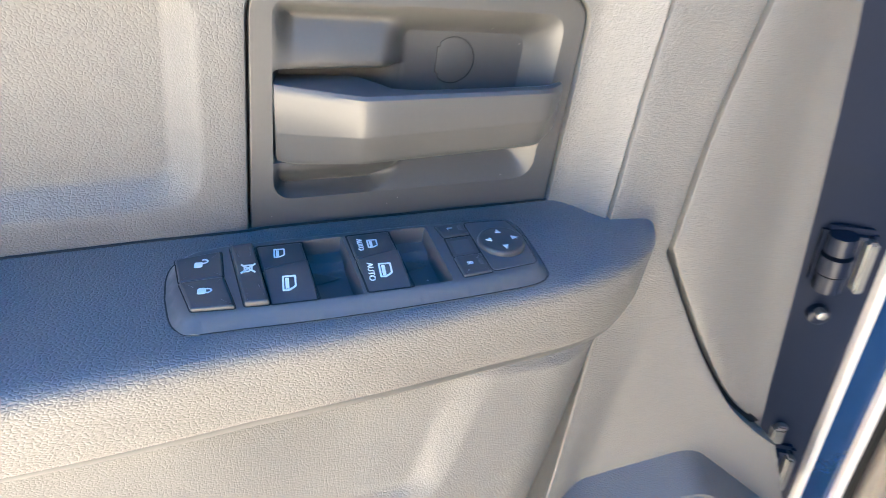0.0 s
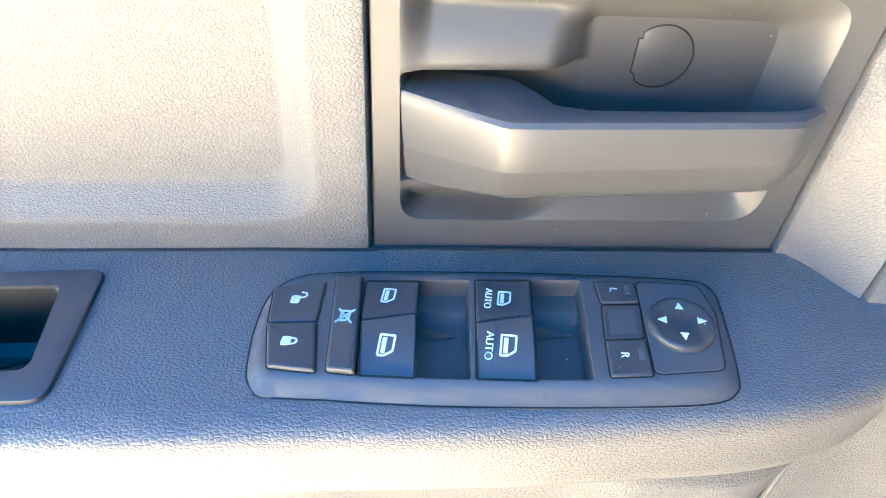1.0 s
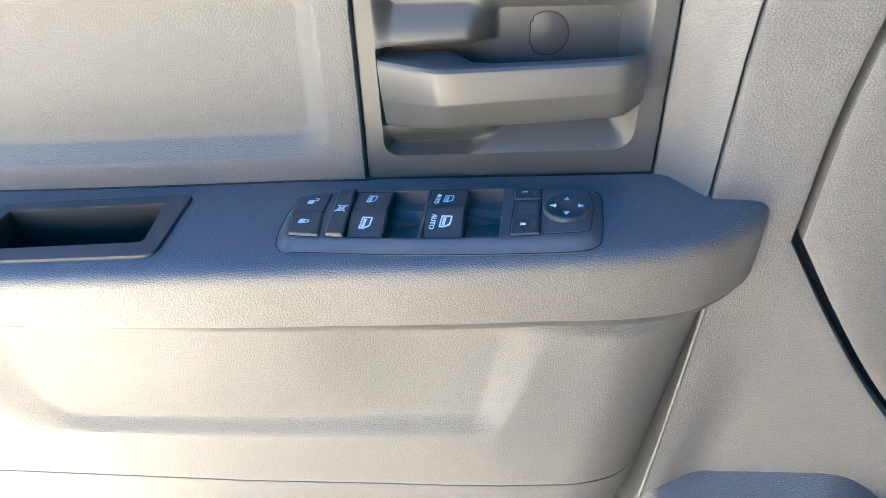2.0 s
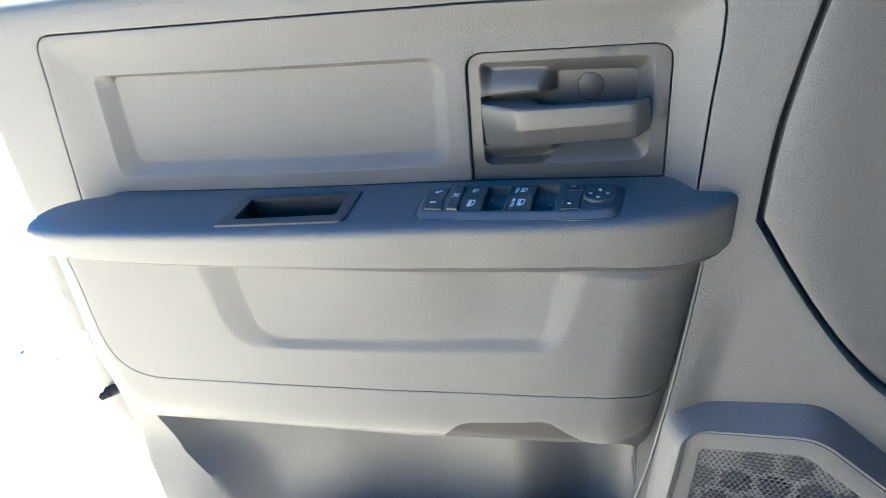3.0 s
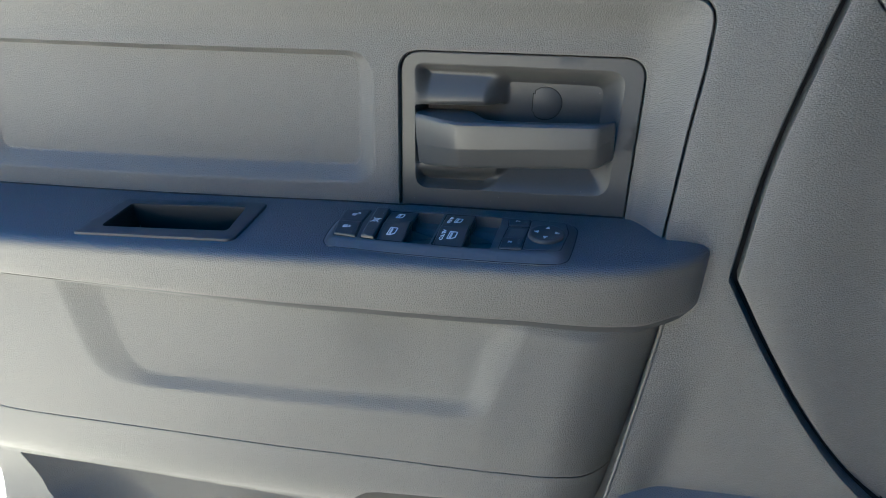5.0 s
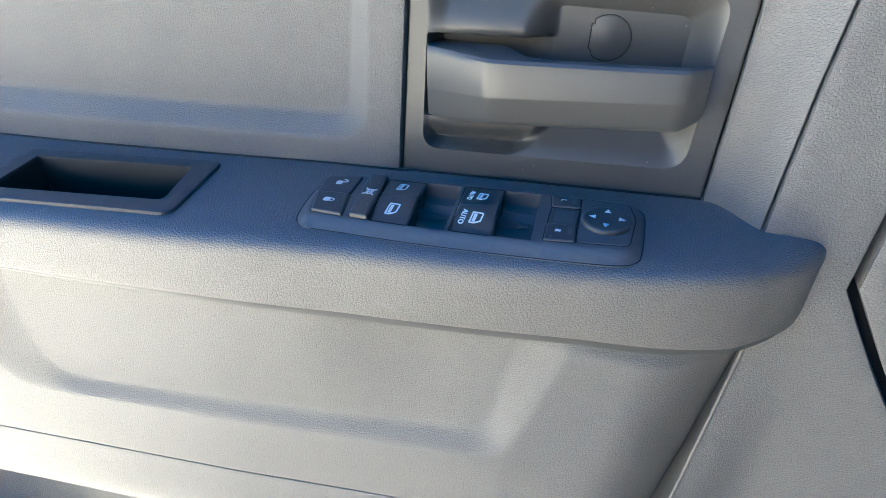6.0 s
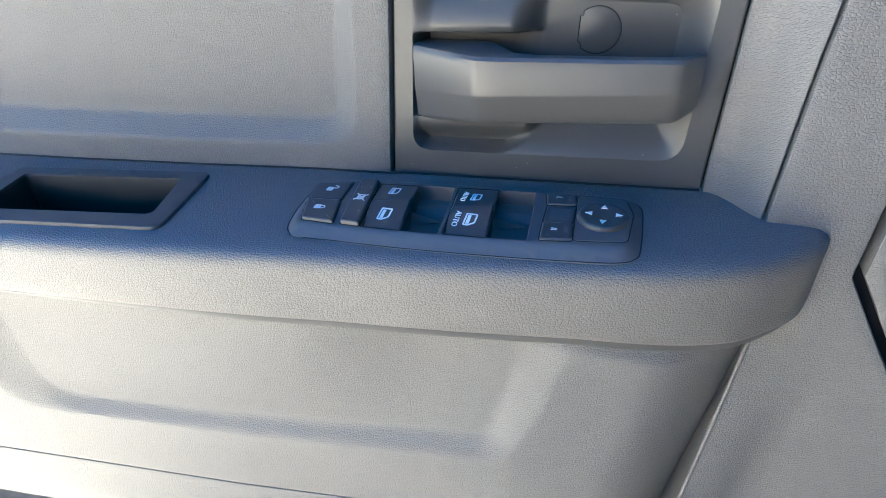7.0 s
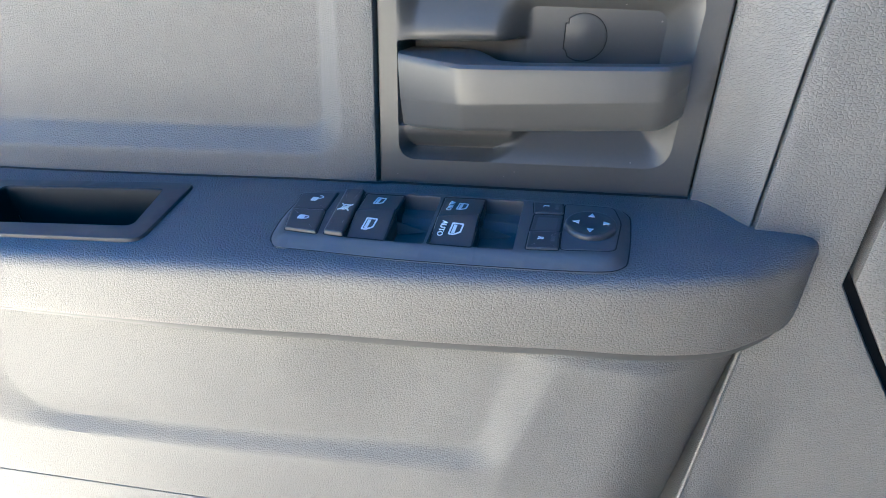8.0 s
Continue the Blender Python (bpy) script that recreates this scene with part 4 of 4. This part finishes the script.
# padlocks
for c, h, shut in (((-0.0210, -0.0462), 0.0072, False), ((-0.0180, -0.0685), 0.0080, True)):
    body_ = at(c, 0.0035, rounded([(-0.62, -0.9, 0.3), (0.62, -0.9, 0.3), (0.62, 0.2, 0.3), (-0.62, 0.2, 0.3)], 4))
    k = 0 if shut else -0.75
    arch = [(k + 0.52 * math.cos(a), 0.35 + 0.62 * math.sin(a)) for a in np.linspace(0, math.pi, 9)]
    arc2 = [(k + 0.30 * math.cos(a), 0.35 + 0.40 * math.sin(a)) for a in np.linspace(math.pi, 0, 9)]
    arch = [(k + 0.52, 0.1)] + arch + [(k - 0.52, 0.1), (k - 0.30, 0.1)] + arc2 + [(k + 0.30, 0.1)]
    flat_print("padlock_sign", [(body_, None), (at(c, 0.0035, arch), None)], h, "white printed padlock sign")
# crossed-out window
c = (0.0012, -0.0552)
sq = rounded([(-0.7, -0.5), (0.7, -0.5), (0.7, 0.1), (0.35, 0.5), (-0.7, 0.5)], 1)
bars = [[(-0.95, -0.75), (-0.75, -0.85), (0.95, 0.75), (0.75, 0.85)], [(-0.95, 0.75), (-0.75, 0.85), (0.95, -0.75), (0.75, -0.85)]]
flat_print("lockout_sign", [(at(c, 0.0042, ccw(sq)), at(c, 0.0042, offset(ccw(sq), -0.2)))] + [(at(c, 0.0042, q), None) for q in bars], 0.0089, "white printed crossed-out window sign")
for (u, v), a in (((0.1370, -0.0350), 90), ((0.1298, -0.0428), 180), ((0.1450, -0.0418), 0), ((0.1376, -0.0502), 270)):
    a = radians(a)
    tri = [(u + 0.0022 * math.cos(a + k), v + 0.0022 * math.sin(a + k)) for k in (0, 2.25, -2.25)]
    flat_print("arrow_sign", [(ccw(tri), None)], 0.0089, "white printed arrow")

# ---- speaker ----
GRILLE = rounded([(0.205, -0.585), (0.2415, -0.2640, 0.006), (0.3365, -0.2515, 0.012), (0.428, -0.322, 0.02), (0.485, -0.585)], 6)
POD_D = -0.0470
pod_place = lambda u, v, h: T(u, h, v)
bm = sheet(bmesh.new(), offset(ccw(POD_FACE), -0.0012), [GRILLE], lambda p: POD_D + 0 * p[:, 0], pod_place, 0.012, (), 0.01, 0.001, 0.004)
speaker = part("speaker_surround", bm, M_TRIM, door, "grey speaker cover")
cone = (0.315, -0.365)
petals = []
for j in range(-4, 5):
    for i in range(-4, 5):
        c = (cone[0] + (i + 0.5 * (j % 2)) * 0.0360, cone[1] + j * 0.0310)
        if math.hypot(c[0] - cone[0], c[1] - cone[1]) < 0.100:
            petals.append([(c[0] + 0.0172 * math.cos(a), c[1] + 0.0172 * math.sin(a)) for a in np.linspace(math.pi / 6, math.tau + math.pi / 6, 6, endpoint=False)])
# perforated sheet with round holes in offset rows
bm = bmesh.new()
pitch = 0.0056
gl = offset(ccw(GRILLE), 0.003)
cells = np.array([(0.200 + (i + 0.5 * (j % 2)) * pitch, -0.59 + j * pitch * 0.80) for j in range(78) for i in range(54)])
cells = cells[within(cells, gl)]
wide = np.zeros(len(cells), bool)
for q in petals:
    wide |= within(cells, q)
for (cx, cz), big in zip(cells, wide):
    hole_r = 0.00248 if big else 0.00155
    o, a_, b2 = [], [], []
    for k in range(8):
        an = math.pi / 8 + k * math.pi / 4
        co, si = math.cos(an), math.sin(an)
        far = max(abs(co), abs(si))
        o.append(bm.verts.new(pod_place(cx + pitch / 2 * co / far, cz + pitch * 0.40 * si / far, POD_D + 0.0012)))
        a_.append(bm.verts.new(pod_place(cx + hole_r * co, cz + hole_r * 0.86 * si, POD_D + 0.0012)))
        b2.append(bm.verts.new(pod_place(cx + hole_r * 0.95 * co, cz + hole_r * 0.80 * si, POD_D + 0.0026)))
    for k in range(8):
        n_ = (k + 1) % 8
        bm.faces.new((o[k], o[n_], a_[n_], a_[k]))
        bm.faces.new((a_[k], a_[n_], b2[n_], b2[k]))
part("speaker_grille", bm, M_GRILLE, speaker, "perforated grey speaker grille", -35)
# backing behind the grille, open in a honeycomb over the cone
petals = [q for q in petals if within(q, offset(ccw(GRILLE), -0.004)).all()]
bm = sheet(bmesh.new(), gl, petals, lambda p: POD_D + 0.0036 + 0 * p[:, 0], pod_place, 0.02, (), 0.0, 0.0005, 0.003)
part("speaker_frame", bm, M_FRAME, speaker)
bm = bmesh.new()
rings(bm, [[pod_place(cone[0] + r * math.cos(a), cone[1] + r * math.sin(a), d) for a in np.linspace(0, math.tau, 32, endpoint=False)] for r, d in ((0.13, -0.030), (0.085, -0.022), (0.03, 0.005), (0.028, -0.005), (0.01, -0.008))], close_last=True)
part("speaker_cone", bm, M_DARK, speaker, "black speaker cone")

# ---- painted door shell, window post, bump stop ----
SHELL = [(-0.640, 0.20), (-0.690, -0.085), (-0.762, -0.135), (-0.774, -0.17), (-0.796, -0.318), (-0.775, -0.321), (-0.772, -0.352), (-0.786, -0.362), (-0.812, -0.442), (-0.822, -0.506), (-0.800, -0.560), (-0.79, -0.66), (0.56, -0.66), (0.505, -0.36), (0.445, -0.16), (0.415, 0.0), (0.385, 0.12), (0.365, 0.19)]
bm = sheet(bmesh.new(), SHELL, [], lambda p: 0.050 + 0.070 * step01((p[:, 0] + 0.63) / 0.06) * step01((-0.12 - p[:, 1]) / 0.1), face_place, 0.02, (), 0.05, 0.004)
part("door_shell", bm, M_SHELL, door, "grey painted steel door shell edge")
bm = bmesh.new()
rings(bm, [[P(x, d, z) for x, z in offset(ccw(SHELL), 0.004)] for d in (0.125, 0.135)] + [[P(x, 0.15, z) for x, z in offset(ccw(SHELL), -0.02)]], close_last=True)
part("outer_skin", bm, M_PAINT, door, "dark blue painted outer door skin")
bm = bmesh.new()
disc(bm, P(-0.806, 0.030, -0.467), (-0.80, -0.55, -0.2), 0.0082, 0.022, 24, 0.002)
disc(bm, P(-0.801, 0.038, -0.4645), (-0.80, -0.55, -0.2), 0.0110, 0.04, 24, 0.004)
disc(bm, P(-0.808, 0.0287, -0.4675), (-0.80, -0.55, -0.2), 0.0045, 0.006, 16, 0.001)
part("bump_stop", bm, M_RUBBER, door, "round black rubber bump stop")
bm = bmesh.new()
rings(bm, [[P(-0.622 + dx - 0.03 * (z - 0.22), d, z) for dx, d in ((0.004, 0.012), (0.016, 0.010), (0.022, 0.02), (0.022, 0.05), (0.004, 0.055), (-0.004, 0.03))] for z in (0.205, 0.45, 0.80)], close_last=True)
part("window_post", bm, M_RUBBER, door, "dark grey window frame post")
bm = bmesh.new()
tube(bm, [P(-0.580 - 0.03 * (z - 0.22), 0.030, z) for z in (0.21, 0.5, 0.8)], 0.005, 8)
part("window_seal", bm, M_RUBBER, door, "black rubber window channel")

# ---- the cab beside the hinge ----
AWAY, BACKW, HINGE = Vector((0.94, -0.34, 0)), Vector((-0.34, -0.94, 0)), Vector((0.47, 0.10, 0))
CAB = Matrix((( AWAY.x, BACKW.x, 0, HINGE.x), (AWAY.y, BACKW.y, 0, HINGE.y), (0, 0, 1, 0), (0, 0, 0, 1)))
cab = thing("pickup_cab", CAB @ Vector((0.8, 0.6, GROUND)), "dark blue pickup cab with an open door frame", "pickup truck")


# unseen body, turned 11 degrees about the hinge to let in more light
REAR = CAB @ Matrix.Rotation(radians(-11), 4, "Z")
PILLAR = CAB @ Matrix(((1, 0, -0.15, 0), (0, 1, 0, 0), (0, 0, 1, 0), (0, 0, 0, 1)))


def cab_box(name, lo, hi, mat, bevel, label="", m=CAB):
    part(name, box(bmesh.new(), lo, hi, m, bevel), mat, cab, label)


cab_box("hinge_pillar", (-0.04, -0.06, -0.75), (0.105, 0.0, 0.9), M_JAMB, 0.004, "dark navy painted hinge pillar", PILLAR)
# the flange edges' pale colour stands in for sunlight on them
cab_box("seam_edge", (0.105, -0.03, -0.75), (0.113, 0.010, 0.9), M_SEAL, 0.002, "weld flange edge, sun brightness in its pale colour", PILLAR)
cab_box("painted_flange", (0.113, -0.03, -0.75), (0.150, 0.002, 0.9), M_PAINT, 0.001, "glossy dark blue flange", PILLAR)
cab_box("inner_seam_edge", (0.150, -0.03, -0.75), (0.159, 0.012, 0.9), M_SEAL, 0.002, "flange edge, sun brightness in its pale colour", PILLAR)
cab_box("door_seal", (0.159, -0.03, -0.75), (0.172, 0.016, 0.9), M_RUBBER, 0.006, "black rubber door seal", PILLAR)
cab_box("kick_trim", (0.174, -0.06, -0.70), (0.40, 0.030, 0.9), M_CABTRIM, 0.01, "beige grey kick panel trim", PILLAR)
# unseen truck body down to the fender, kept dark to block light
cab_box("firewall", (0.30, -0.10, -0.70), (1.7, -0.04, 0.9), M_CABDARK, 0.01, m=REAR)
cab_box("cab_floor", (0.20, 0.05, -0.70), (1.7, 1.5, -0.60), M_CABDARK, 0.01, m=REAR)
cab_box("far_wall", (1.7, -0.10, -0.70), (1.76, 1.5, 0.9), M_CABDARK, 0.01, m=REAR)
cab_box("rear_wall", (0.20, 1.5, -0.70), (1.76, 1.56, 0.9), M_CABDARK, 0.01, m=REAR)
cab_box("cab_roof", (0.16, -0.10, 0.9), (1.76, 1.56, 0.96), M_PAINT, 0.02, m=REAR)
cab_box("underbody", (0.10, -1.9, -0.98), (1.76, 4.6, -0.70), M_CABDARK, 0.02, m=REAR)
cab_box("front_body", (0.0, -1.9, -0.72), (1.76, -0.10, 0.12), M_PAINT, 0.03, "unseen dark blue engine bay and bonnet block", m=REAR)
cab_box("rear_body", (0.02, 1.25, -0.72), (1.76, 4.6, 0.15), M_PAINT, 0.03, "unseen dark blue rear door and bed side block", m=REAR)
cab_box("rear_cab", (0.06, 1.25, 0.15), (1.76, 2.6, 0.96), M_CABDARK, 0.05, "unseen dark rear cab block, added to shut out sky", m=REAR)
cab_box("fender", (-0.05, -1.9, -0.70), (0.0, -0.06, 0.15), M_PAINT, 0.02, m=REAR)
cab_box("pillar_ledge", (-0.02, -0.02, -0.011), (0.088, 0.012, 0.9), M_JAMB, 0.004, "raised navy pillar pressing", PILLAR)
for z in (-0.102, -0.40):
    part("hinge", box(bmesh.new(), (0.036, -0.004, z - 0.034), (0.088, 0.012, z + 0.034), PILLAR, 0.006), M_JAMB, cab, "painted door hinge leaf")
    bm = bmesh.new()
    for k, r in ((-0.030, 0.0125), (-0.010, 0.0140), (0.012, 0.0125)):
        tube(bm, [PILLAR @ Vector((0.050, 0.016, z + k + h)) for h in (0, 0.0015, 0.0165, 0.018)], r, 20)
    part("hinge_knuckle", bm, M_JAMB, cab, "rounded navy hinge knuckle")
    part("hinge_plate", box(bmesh.new(), (0.072, 0.004, z - 0.030), (0.083, 0.022, z + 0.028), PILLAR, 0.003), M_STEEL, cab, "bright steel hinge plate edge")
    part("bolt", disc(bmesh.new(), PILLAR @ Vector((0.058, 0.010, z - 0.070)), BACKW, 0.0110, 0.014, 20, 0.003), M_JAMB, cab, "painted round bolt head")
    part("bolt", disc(bmesh.new(), PILLAR @ Vector((0.056, 0.018, z - 0.063)), BACKW, 0.0055, 0.010, 6, 0.001), M_STEEL, cab, "steel bolt head")
for x, z in ((0.060, -0.349), (0.074, -0.415)):
    part("clip", box(bmesh.new(), (x - 0.007, -0.002, z - 0.014), (x + 0.007, 0.010, z + 0.010), PILLAR, 0.002), M_STEEL, cab, "small steel clip on the pillar")
    part("clip", box(bmesh.new(), (x - 0.005, 0.002, z + 0.012), (x + 0.007, 0.012, z + 0.018), PILLAR, 0.002), M_STEEL, cab, "small steel clip on the pillar")
